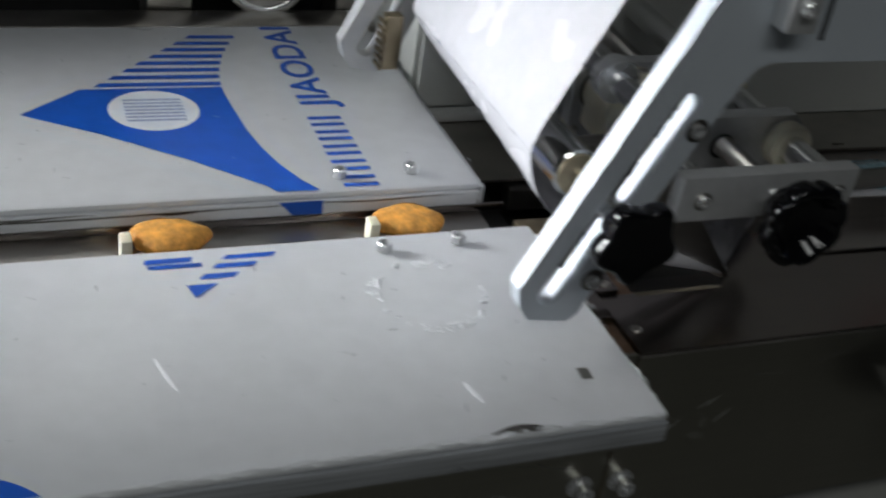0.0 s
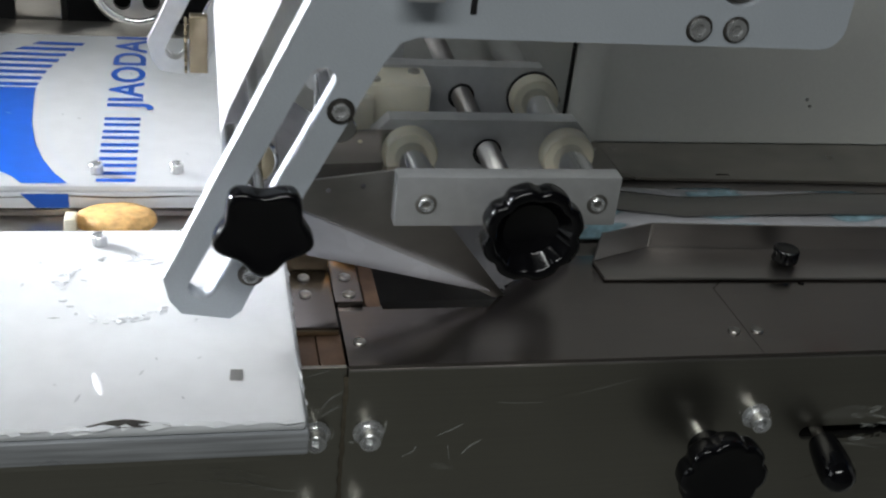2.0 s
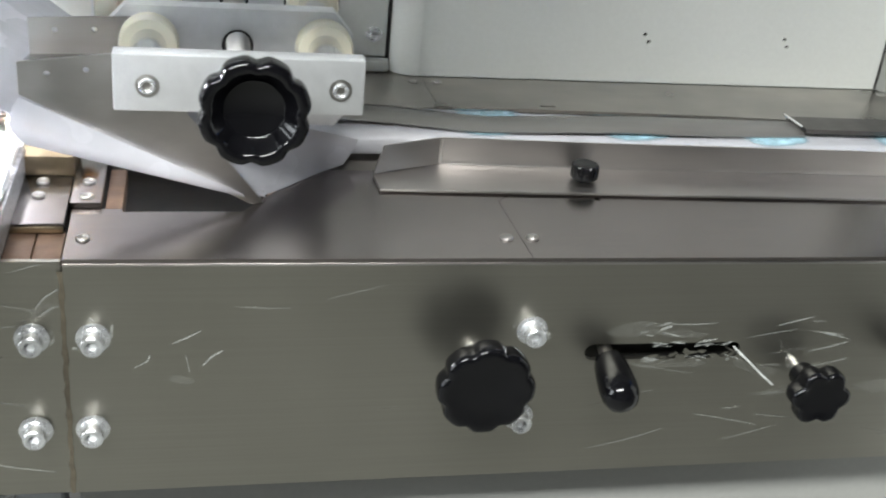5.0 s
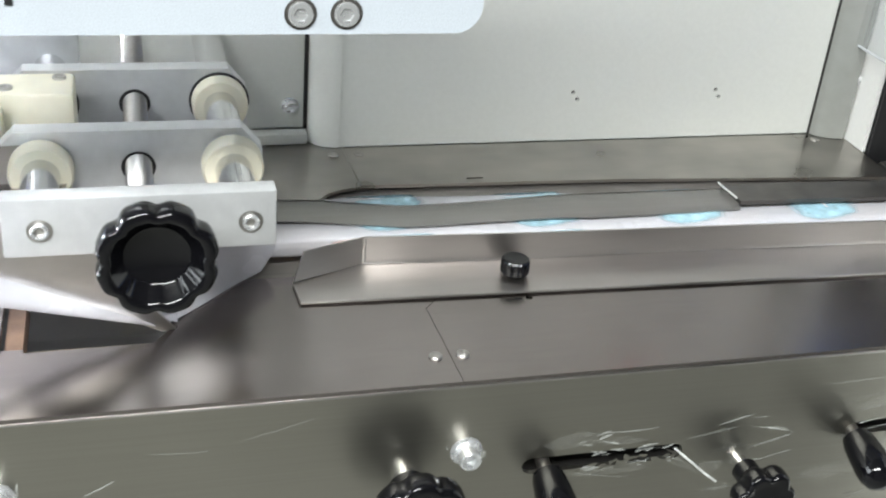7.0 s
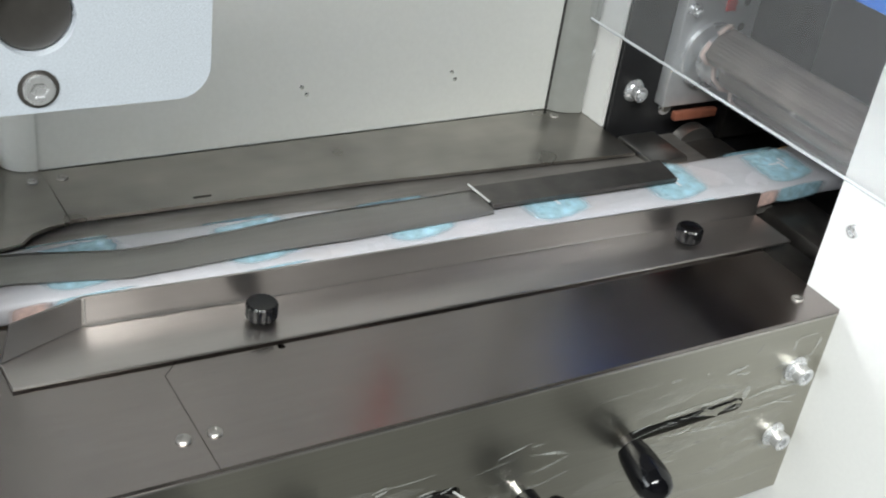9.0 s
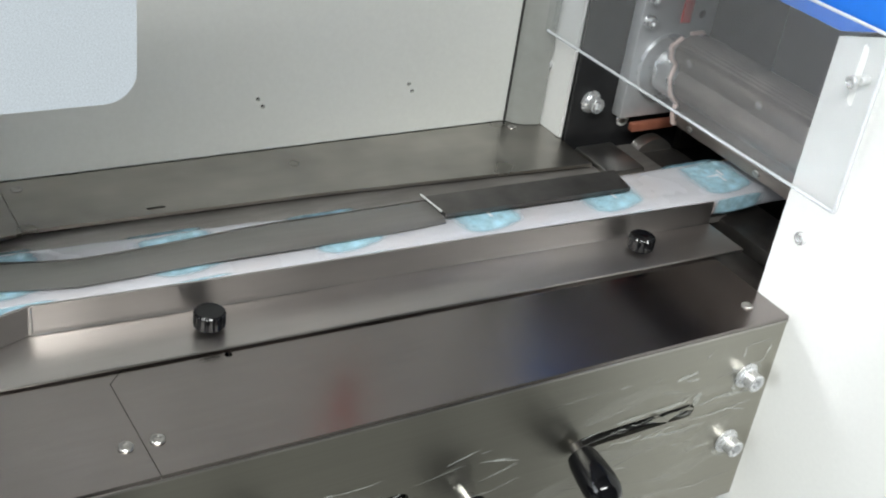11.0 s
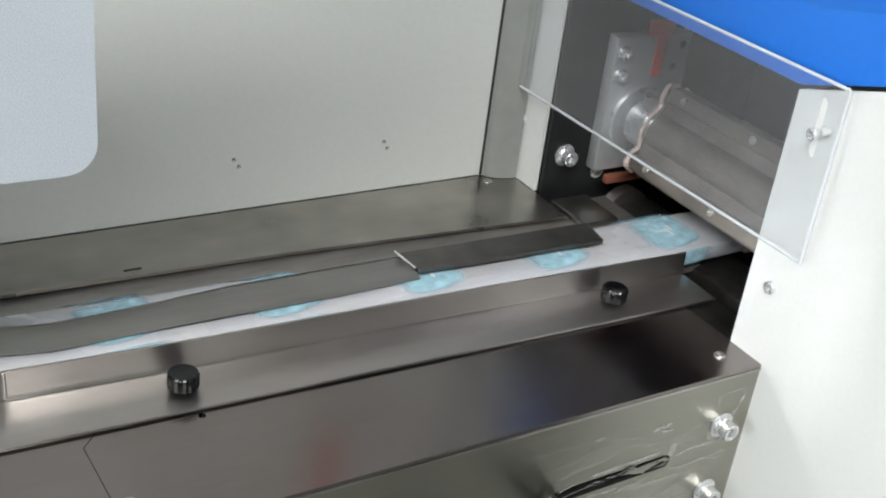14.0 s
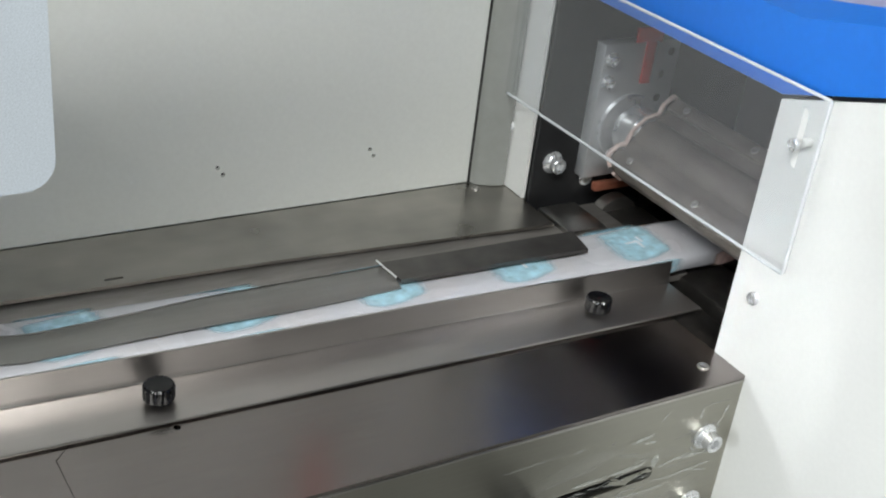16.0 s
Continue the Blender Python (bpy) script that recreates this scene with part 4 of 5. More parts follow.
    # scuffed film near the end bolts and past the second slot
    for x, z, w, h, a in ((0.584, 0.8720, 0.0110, 0.0022, 0.10), (0.590, 0.8675, 0.0080, 0.0014, -0.2), (0.598, 0.8850, 0.0045, 0.0007, 1.0), (0.560, 0.8755, 0.0030, 0.0008, 0.3),
                          (0.534, 0.8770, 0.0060, 0.0009, 0.15), (0.629, 0.8790, 0.0050, 0.0012, 1.5), (0.650, 0.8760, 0.0060, 0.0016, 1.3), (0.646, 0.8680, 0.0050, 0.0012, 0.9),
                          (0.626, 0.8660, 0.0070, 0.0011, -0.5), (0.598, 0.8500, 0.0070, 0.0045, 1.4), (0.575, 0.8505, 0.0200, 0.0016, 0.04), (0.545, 0.8490, 0.0180, 0.0014, 0.02)):
        scrap(x, z, w, h, a, 0.0006)
    part("smears", smear, SMEAR, res)
    glue = bmesh.new()
    sweep([[(-0.0016 - 0.0010 * abs(math.sin(k * 1.9)) * (k % 3 > 0), -0.0004, 0.748 + 0.005 * k), (0.0004 + 0.0008 * abs(math.sin(k * 2.7)) * (k % 4 > 1), -0.0004, 0.748 + 0.005 * k)] for k in range(30)], glue, False)
    part("joint_glue", glue, GLUE, res, "brown dried glue along the panel joint")
    tail = bmesh.new()
    a = [(0.387, -0.001, 0.8395), (0.398, -0.003, 0.8300), (0.409, -0.004, 0.8200), (0.4190, -0.003, 0.8115)]
    sweep([[(x - 0.0005, y, z - 0.0005), (x + 0.0005, y, z + 0.0005)] for x, y, z in a], tail, False)
    part("film_strip", tail, GRIME, res)


# ---- infeed: two film-covered tables with the biscuit channel between them ----
def decal(name, loop, z, mat, parent, label=""):
    bm = bmesh.new()
    es = []
    vs = [bm.verts.new((x, y, z)) for x, y in loop]
    es = [bm.edges.new((vs[i], vs[(i + 1) % len(vs)])) for i in range(len(vs))]
    bmesh.ops.triangle_fill(bm, use_beauty=True, use_dissolve=False, edges=es)
    for f in bm.faces:
        if f.normal.z < 0:
            f.normal_flip()
    me = bpy.data.meshes.new(name)
    bm.to_mesh(me)
    bm.free()
    me.materials.append(mat)
    ob = new(name, me)
    ob.parent = parent
    if label:
        tagged(ob, label)
    return ob


def letters(text, size, m, z, mat, parent):
    cu = bpy.data.curves.new("lettering", "FONT")
    cu.body, cu.size, cu.extrude, cu.offset = text, size, 0.0, 0.0007
    tmp = bpy.data.objects.new("lettering", cu)
    me = bpy.data.meshes.new_from_object(tmp)
    bpy.data.objects.remove(tmp)
    xs = [v.co.x for v in me.vertices]
    me.transform(m @ Matrix.Diagonal((0.150 / (max(xs) - min(xs)), 1, 1, 1)))
    me.materials.append(mat)
    ob = new("lettering", me)
    ob.parent = parent
    return ob


CREASES = [(-0.285, -0.001, -75, 0.012, 0.0012), (-0.131, -0.043, -75, 0.008, 0.0014)]


def infeed():
    L = -2.9
    t = thing("front_infeed_table", "front infeed table in white scuffed protective film with torn edges", "table")
    z = 0.925
    part("table_top", box(L, -0.0310, -0.0785, 0.1130, z - 0.006, z, 0.0022), WHITE_SHEET, t)
    part("table_apron", box(L, -0.0295, -0.0795, -0.0730, 0.9045, z - 0.0065, 0.0015), FILM_GREY, t, "scuffed film on the metal lip")
    part("apron_rail", box(L, -0.0325, -0.0760, -0.0010, 0.8990, 0.9175, 0.0010), STEEL_UP, t)
    part("end_edge", box(-0.0330, -0.0290, -0.068, 0.104, 0.9005, 0.9188, 0.0012), FILM_GREY, t)
    rng = random.Random(11)
    bm = bmesh.new()
    for i in range(46):
        y = rng.uniform(-0.07, 0.10)
        x = -0.0312 + rng.uniform(-0.0012, 0.0015)
        l, w = rng.uniform(0.005, 0.018), rng.uniform(0.0003, 0.0010)
        zz = z + rng.uniform(-0.004, 0.0006)
        bm.faces.new([bm.verts.new(p) for p in ((x, y, zz), (x + w, y + l * 0.3, zz + rng.uniform(-0.002, 0.001)), (x + rng.uniform(-0.001, 0.001), y + l, zz - rng.uniform(0, 0.003)), (x - w, y + l * 0.5, zz + 0.0006))])
    for i in range(80):
        x = rng.uniform(-0.55, -0.035)
        y = -0.0777 + rng.uniform(-0.0015, 0.0012)
        l = rng.uniform(0.004, 0.018)
        zz = z + rng.uniform(-0.0015, 0.0010)
        bm.faces.new([bm.verts.new(p) for p in ((x, y, zz), (x + l * 0.3, y - 0.0012, zz - rng.uniform(0, 0.002)), (x + l, y + rng.uniform(-0.001, 0.001), zz), (x + l * 0.5, y + 0.001, zz + 0.0008))])
    tagged(part("torn_film_edge", bm, WHITE_SHEET, t, "torn curling film edge"), kind="stuff")
    bm = bmesh.new()
    sweep([[(-0.140 + 0.045 * u, -0.0784, z + 0.0004), (-0.140 + 0.045 * u, -0.0782 + 0.0060 * math.sin(math.pi * u) ** 1.5 + 0.0002, z + 0.0004)] for u in [i / 10 for i in range(11)]], bm, False)
    part("bare_patch", bm, STEEL_DARK, t, "bare dark metal where film is torn")
    # air blisters in the film
    bm = bmesh.new()
    for i in range(85):
        a = rng.uniform(0, 2 * math.pi)
        r0 = rng.uniform(0.030, 0.036)
        if rng.random() < 0.55:
            a = rng.choice((radians(70), radians(-65), radians(160))) + rng.uniform(-0.35, 0.35)
        x, y = -0.125 + r0 * math.cos(a), 0.046 + r0 * 1.0 * math.sin(a)
        s = rng.uniform(0.0008, 0.0019)
        bmesh.ops.create_icosphere(bm, subdivisions=1, radius=s, matrix=Matrix.Translation((x, y, z)) @ Matrix.Diagonal((rng.uniform(0.7, 1.8), rng.uniform(0.7, 1.6), 0.8, 1)))
    tagged(part("film_blister", bm, WHITE_SHEET, t, "small air blisters under the film"), kind="stuff")
    decal("dark_mark", [(-0.0670, -0.0440), (-0.0605, -0.0445), (-0.0600, -0.0350), (-0.0662, -0.0345)], z + 0.0004, STEEL_DULL, t, "small square bare spot")
    # raised creases that catch the light, and small scuffs
    bm = bmesh.new()
    for cx, cy, ang, l, w in CREASES:
        bmesh.ops.create_icosphere(bm, subdivisions=3, radius=1.0, matrix=Matrix.Translation((cx, cy, z - 0.0001)) @ Matrix.Rotation(radians(ang), 4, "Z") @ Matrix.Diagonal((l * 1.3, w * 1.5, 0.0003, 1)))
    tagged(part("film_crease", bm, WHITE_SHEET, t, "raised glossy creases in the film"), kind="stuff")
    bm = bmesh.new()

    def scuffs(bm, n, x0, x1, y0, y1, zz):
        for i in range(n):
            x, y, a, l = rng.uniform(x0, x1), rng.uniform(y0, y1), rng.uniform(0, 3.1), rng.uniform(0.0006, 0.0045)
            w = rng.uniform(0.0002, 0.0006)
            u, v = Vector((math.cos(a), math.sin(a), 0)), Vector((-math.sin(a), math.cos(a), 0))
            p = Vector((x, y, zz))
            bm.faces.new([bm.verts.new(q) for q in (p - u * l, p - v * w, p + u * l, p + v * w)])
    scuffs(bm, 46, -0.55, -0.045, -0.065, 0.09, z + 0.0003)
    tagged(part("scuff_marks", bm, FILM_GREY, t, "small grey scuff marks"), kind="stuff")
    # printed remains
    def para(x0, x1, y0, y1, dx):
        return [(x0, y0), (x1, y0), (x1 + dx, y1), (x0 + dx, y1)]
    zz = z + 0.0004
    decal("printed_stripe", para(-0.2810, -0.2500, 0.0930, 0.0970, 0.0), zz, PRINT_BLUE, t)
    decal("printed_stripe", para(-0.2830, -0.2560, 0.0985, 0.1035, 0.002), zz, PRINT_BLUE, t)
    decal("printed_stripe", para(-0.2380, -0.2080, 0.0985, 0.1030, 0.004), zz, PRINT_BLUE, t)
    decal("printed_stripe", para(-0.2450, -0.2210, 0.0900, 0.0945, 0.004), zz, PRINT_BLUE, t)
    decal("printed_stripe", para(-0.2540, -0.2340, 0.0800, 0.0850, 0.004), zz, PRINT_BLUE, t)
    decal("printed_mark", [(-0.2620, 0.0750), (-0.2590, 0.0620), (-0.2440, 0.0750)], zz, PRINT_BLUE, t)
    decal("printed_mark", arc(-0.392, -0.108, 0.053, 38, 100, 14) + arc(-0.397, -0.115, 0.049, 100, 53, 14), zz, PRINT_BLUE, t)
    # rear table
    t = thing("rear_infeed_table", "rear infeed table in white film printed with blue shapes", "table")
    z = 0.932
    part("table_top", box(L, -0.0490, 0.1570, 0.4310, z - 0.006, z, 0.0030), WHITE_SHEET, t)
    part("front_fold", box(L, -0.0500, 0.1550, 0.1590, 0.9165, z - 0.0050, 0.0016), WHITE_SHEET, t)
    part("under_rail", box(L, -0.0470, 0.1592, 0.1740, 0.8990, 0.9175, 0.0010), STEEL, t)
    part("rear_bar", box(L, 0.02, 0.4330, 0.4680, 0.905, 0.931, 0.002), STEEL_DULL, t, "dull steel bar along the rear edge")
    part("end_edge", box(-0.0480, -0.0440, 0.161, 0.427, 0.9060, z - 0.0045, 0.0012), WHITE_SHEET, t)
    bm = bmesh.new()
    for i in range(30):
        y = rng.uniform(0.17, 0.41)
        x = -0.0462 + rng.uniform(-0.0012, 0.0015)
        l, w = rng.uniform(0.004, 0.016), rng.uniform(0.0006, 0.0020)
        q = z + rng.uniform(-0.004, 0.0010)
        bm.faces.new([bm.verts.new(p) for p in ((x, y, q), (x + w, y + l * 0.3, q - 0.001), (x, y + l, q - rng.uniform(0, 0.002)), (x - w, y + l * 0.5, q + 0.0006))])
    tagged(part("torn_film_edge", bm, WHITE_SHEET, t, "torn curling film edge"), kind="stuff")
    # Flat dark strips paint the shade in the fold's open creases.
    bm = bmesh.new()
    for x0, x1, q in ((-0.40, -0.30, 0.9255), (-0.285, -0.23, 0.9235), (-0.20, -0.06, 0.9250), (-0.52, -0.15, 0.924)):
        sweep([[(x0 + (x1 - x0) * u, 0.1547, q + 0.0008 * math.sin(9 * u)), (x0 + (x1 - x0) * u, 0.1547, q + 0.0008 * math.sin(9 * u) + 0.0012 * math.sin(math.pi * u))] for u in [i / 10 for i in range(11)]], bm, False)
    part("fold_crease_shade", bm, STEEL_DARK, t, "shade of open creases in the folded film, painted dark")
    zz = z + 0.0004
    big = [(-0.3400, 0.2790), (-0.2980, 0.3160), (-0.1970, 0.3150), (-0.1965, 0.2960), (-0.1950, 0.2760), (-0.1925, 0.2480), (-0.1870, 0.2180), (-0.1800, 0.1940), (-0.1710, 0.1740), (-0.1620, 0.1600),
           (-0.1900, 0.1600), (-0.1960, 0.1690), (-0.2400, 0.2085), (-0.2900, 0.2470)]
    decal("printed_shape", big, zz, PRINT_BLUE, t)
    # the tail of the shape runs down over the folded edge
    bm = bmesh.new()
    bm.faces.new([bm.verts.new(p) for p in ((-0.190, 0.1546, 0.9275), (-0.161, 0.1546, 0.9275), (-0.161, 0.1546, 0.9175), (-0.181, 0.1546, 0.9175))])
    part("printed_tail", bm, PRINT_BLUE, t)
    decal("printed_disc", [(-0.2510 + 0.0315 * math.cos(2 * math.pi * i / 40), 0.2800 + 0.0310 * math.sin(2 * math.pi * i / 40)) for i in range(40)], zz + 0.0003, PRINT_WHITE, t)
    for i in range(7):
        decal("printed_bar", [(-0.2710, 0.2630 + 0.0052 * i), (-0.2305, 0.2625 + 0.0052 * i), (-0.2305, 0.2657 + 0.0052 * i), (-0.2710, 0.2661 + 0.0052 * i)], zz + 0.0006, PRINT_GREY, t)
    for i in range(8):
        y = 0.3190 + 0.0122 * i
        x0 = -0.2880 + 0.0112 * i
        x1 = -0.1970 + 0.0010 * i + 0.0004 * i * i
        decal("printed_stripe", [(x0, y), (x1, y - 0.001), (x1 + 0.001, y + 0.0052), (x0 + 0.005, y + 0.0062)], zz, PRINT_BLUE, t)
    letters("JIAODAI", 0.0345, Matrix.Translation((-0.1205, 0.2800, zz)) @ pose(0, 0, 0, 0, 0, 90), zz, PRINT_BLUE, t)
    # brand mark in five strokes
    for i in range(5):
        y = 0.1620 + 0.0215 * i
        for dy in (0.0, 0.0100):
            decal("printed_bar", [(-0.1450, y + dy), (-0.1205, y + dy), (-0.1203, y + dy + 0.0046), (-0.1448, y + dy + 0.0046)], zz, PRINT_BLUE, t)
    bm = bmesh.new()
    scuffs(bm, 40, -0.50, -0.055, 0.18, 0.41, z + 0.0010)
    tagged(part("scuff_marks", bm, FILM_GREY, t, "small grey scuff marks"), kind="stuff")
    # screws on both tables
    for i, (x, y, q) in enumerate(((-0.1450, 0.1750, 0.932), (-0.0945, 0.1765, 0.932), (-0.1385, 0.0945, 0.925), (-0.0885, 0.0975, 0.925), (-0.50, 0.1750, 0.932), (-0.50, 0.0955, 0.925))):
        s = new("table_screw", CAP_SMALL)
        s.matrix_basis = pose(x, y, q + 0.0008, 0, 0, 17 * i) @ Matrix.Diagonal((1, 1, 1.25, 1))
        tagged(s, "bright hexagon socket screw standing on the table edge", "screw", "table screws")
    # channel
    c = thing("infeed_channel", "stainless infeed channel with a dark chain slot", "channel")
    part("channel_floor", box(L, -0.048, 0.1245, 0.1590, 0.9000, 0.9105, 0.0004), STEEL_DULL, c)
    part("chain_slot", box(L, 0.00, 0.1080, 0.1243, 0.8800, 0.8900, 0), DARK, c, "dark chain slot")
    part("side_wall", box(L, -0.030, 0.1560, 0.1585, 0.9106, 0.9160, 0.0004), STEEL, c)


# ---- moving goods ----
PITCH, PERIOD = 0.155, 1.084
SPEED = PITCH / PERIOD
FILM_PITCH = 0.100
FILM_SPEED = FILM_PITCH / PERIOD
BISCUITS, PUSHERS, PRINTS, CRIMPERS = [], [], [], []


def biscuit_mesh(seed, mat):
    rng = random.Random(seed)
    bm = bmesh.new()
    bmesh.ops.create_icosphere(bm, subdivisions=4, radius=1.0)
    ph = [rng.uniform(0, 6.28) for _ in range(4)]
    for v in bm.verts:
        a = math.atan2(v.co.y, v.co.x)
        k = 1 + 0.07 * math.cos(a * 2 + ph[0]) + 0.05 * math.cos(3 * a + ph[1]) + 0.025 * math.cos(7 * a + ph[2])
        k -= 0.16 * max(0, math.cos(a - 0.1)) ** 3 * abs(math.sin(a * 1.5 + 0.4))
        n = noise.noise(Vector((v.co.x * 3 + seed, v.co.y * 3, v.co.z * 3)))
        n2 = noise.noise(Vector((v.co.x * 9 + seed, v.co.y * 9, v.co.z * 9)))
        dome = math.copysign(abs(v.co.z) ** 0.75, v.co.z)
        v.co = Vector((v.co.x * 0.0245 * k, v.co.y * 0.0180 * k, 0.0072 + dome * 0.0072 + (0.0009 * n + 0.0006 * n2 if v.co.z > 0 else 0)))
    return mesh_of("baked_biscuit", bm, mat, 80)


def goods():
    meshes = [biscuit_mesh(3, BISCUIT), biscuit_mesh(8, BISCUIT), biscuit_mesh(14, BISCUIT_PALE)]
    pm = mesh_of("pusher_pin", box(-0.0035, 0.0035, -0.0060, 0.0060, -0.004, 0.0215, 0.0012), CREAM)
    for k in range(16):
        b = new("biscuit", meshes[(0, 1, 2, 1, 0, 2)[k % 6]])
        tagged(b, "golden baked oval cracker riding in the infeed channel", "biscuit", "biscuits in the channel")
        BISCUITS.append((b, -0.134 - PITCH * k))
        p = new("pusher_pin", pm)
        tagged(p, "white plastic pusher pin behind a biscuit", "pusher", "pusher pins")
        PUSHERS.append((p, -0.134 - PITCH * k))
    # printed marks travelling with the film, curved to the tube
    def strip(name, x0, x1, u0, u1, mat, ob, wob):
        """A patch between x0..x1 and the tube angle u0..u1 (degrees; 0 rear edge, 90 top, 180 front edge)."""
        secs = []
        for i in range(17):
            f = i / 16
            e = math.sqrt(max(0.0, 1 - (2 * f - 1) ** 2)) ** 0.7
            mid, half = (u0 + u1) / 2, (u1 - u0) / 2 * (0.12 + 0.88 * e)
            row = []
            for k in range(13):
                a = radians(mid - half + 2 * half * k / 12 + wob * math.sin(5 * f))
                c, s = math.cos(a), math.sin(a)
                row.append((x0 + (x1 - x0) * f, 0.1485 + max(-0.0272, 0.0296 * math.copysign(abs(c) ** 0.45, c)), 0.9103 + 0.0094 * math.copysign(abs(s) ** 0.55, s)))
            secs.append(row)
        skin = sweep(secs, close=False)
        ink = skin.verts.layers.float.new("ink")
        for n, v in enumerate(skin.verts):
            f, g = abs(2 * (n // 13) / 16 - 1), abs(2 * (n % 13) / 12 - 1)
            v[ink] = max(0.0, min(1.0, 2.2 * (1 - f))) * max(0.0, min(1.0, 2.4 * (1 - g)))
        part(name, skin, mat, ob, smooth=60)
    proto = None
    for k in range(-7, 15):
        if proto is None:
            proto = thing("film_print", "light blue printed motif moving along with the film", "print", "film prints")
            strip("motif", -0.027, 0.027, 58, 126, FILM_BLUE, proto, 6)
            strip("edge_motif", -0.026, 0.028, 140, 206, FILM_BLUE, proto, 4)
            strip("edge_motif", -0.028, 0.026, -28, 46, FILM_BLUE, proto, 4)
            strip("pale_motif", -0.045, -0.018, 150, 210, FILM_PALE, proto, 4)
            for j, (dx, dy, w, l) in enumerate(((0.002, -0.002, 0.0022, 0.011), (-0.004, 0.0015, 0.009, 0.002), (0.006, 0.004, 0.0022, 0.008))):
                part("white_bar", box(dx - w / 2, dx + w / 2, 0.146 + dy - l / 2, 0.146 + dy + l / 2, 0.9202, 0.9204, 0), PRINT_WHITE, proto)
            ob = proto
        else:
            ob = copy_thing(proto, Matrix.Identity(4))
        PRINTS.append((ob, 0.0 - FILM_PITCH * k))


# ---- end housing with its guard and the turning crimp jaw ----
def end_housing():
    h = thing("end_sealing_housing", "white painted end sealing housing with a blue hood", "machine housing")
    X = 0.660
    near = plate([(-0.15, 0.02), (0.0295, 0.02), (0.0295, 1.0765), (-0.15, 1.1400)], [], X, X + 0.003, "x")
    part("near_panel", near, PAINT_WHITE, h, "white powder-coated side panel")
    part("panel_return", box(X + 0.003, X + 0.040, 0.0265, 0.0295, 0.80, 1.0765, 0.0006), BLACK_MATT, h)
    far = plate([(0.2615, 0.9005), (0.3000, 0.9005), (0.3000, 1.62), (0.2615, 1.62)], [], X - 0.001, X + 0.002, "x")
    part("far_panel", far, PAINT_WHITE, h)
    part("front_skin", box(X + 0.003, 1.9, -0.15, -0.147, 0.02, 1.1395, 0.001), PAINT_WHITE, h)
    part("hood_front", plate([(-0.155, 1.1450), (0.0290, 1.0798), (0.2610, 1.0795), (0.2610, 1.125), (0.0290, 1.1255), (-0.155, 1.168)], [], X - 0.0005, X + 0.003, "x"), BLUE, h, "bright blue hood front")
    bm = bmesh.new()
    bm.faces.new([bm.verts.new(p) for p in ((X - 0.0005, -0.155, 1.168), (X - 0.0005, 0.029, 1.1255), (X - 0.0005, 0.261, 1.125), (X + 0.020, 0.261, 1.134), (X + 0.020, 0.029, 1.1345), (X + 0.020, -0.155, 1.172))])
    part("hood_slope", bm, BLUE, h)
    part("hood_cover", box(X + 0.020, 1.9, -0.155, 0.335, 1.128, 1.1345, 0.002), VIOLET, h, "violet tinted plastic cover with its reflection painted in")
    # interior
    part("inner_wall", box(X + 0.003, 0.866, 0.2575, 0.2615, 0.80, 1.08, 0.0005), BLACK_MATT, h, "black inner bearing wall")
    part("inner_panel", box(0.8665, 1.15, 0.2800, 0.2840, 0.80, 1.08, 0.0005), PAINT_WHITE, h, "pale inner panel behind the jaws")
    # Near-black floor: the shade inside the housing is in its colour.
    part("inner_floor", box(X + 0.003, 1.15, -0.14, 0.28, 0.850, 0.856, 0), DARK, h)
    bp = part("bearing_plate", box(0.7040, 0.7785, 0.2455, 0.2572, 0.9190, 1.0310, 0.0012), ALU, h, "steel bearing plate")
    part("side_plate", box(0.7792, 0.8655, 0.2500, 0.2572, 0.88, 1.079, 0.0008), STEEL_DARK, h)
    part("bearing_ring", lathe([(0.0160, 0), (0.0265, 0), (0.0275, 0.001), (0.0275, 0.005), (0.0260, 0.006), (0.0160, 0.006)], front(0.7370, 0.2455, 0.9620), 44), ZINC, h, "bright bearing ring")
    part("red_pointer", box(0.7430, 0.7525, 0.2440, 0.2455, 0.997, 1.0308, 0.0003), RED, h, "red pointer strip")
    part("red_pointer", box(0.7320, 0.7570, 0.2430, 0.2455, 1.0312, 1.043, 0.0003), RED, h)
    for x, z in ((0.7115, 1.0185), (0.7115, 1.0000)):
        bolt(h, front(x, 0.2455, z), CAP_SMALL)
    # Flat dark discs paint the shade of three holes in the bearing plate.
    for x, z in ((0.7700, 1.0215), (0.7640, 1.0030), (0.7640, 0.9830)):
        part("plate_hole_shade", lathe([(0.0030, 0), (0.0034, 0.0004)], front(x, 0.2455, z), 16), STEEL_DARK, h)
    bolt(h, front(0.6805, 0.2575, 0.9315))
    bolt(h, front(0.7160, 0.2560, 0.9135), BUTTON)
    part("copper_bar", box(0.7130, 0.7560, 0.2380, 0.2440, 0.9095, 0.9165, 0.001), COPPER, h, "reddish brown bar")
    part("lower_ring", lathe([(0.010, 0), (0.0200, 0), (0.0210, 0.001), (0.0210, 0.012), (0.010, 0.012)], front(0.7360, 0.2440, 0.8830), 36), STEEL_DULL, h)
    part("lower_jaw_body", box(0.712, 0.760, 0.010, 0.235, 0.855, 0.8945, 0.006), STEEL_DARK, h)
    part("entry_ramp", box(0.664, 0.705, 0.035, 0.240, 0.872, 0.8885, 0.003), STEEL_DARK, h)
    part("entry_block", box(0.664, 0.700, 0.200, 0.245, 0.889, 0.9000, 0.002), STEEL_DULL, h)
    bolt(h, side(X, 0.0100, 0.9520), CAP_SMALL, False)
    bolt(h, side(X - 0.001, 0.2900, 0.9520), CAP_SMALL, False)
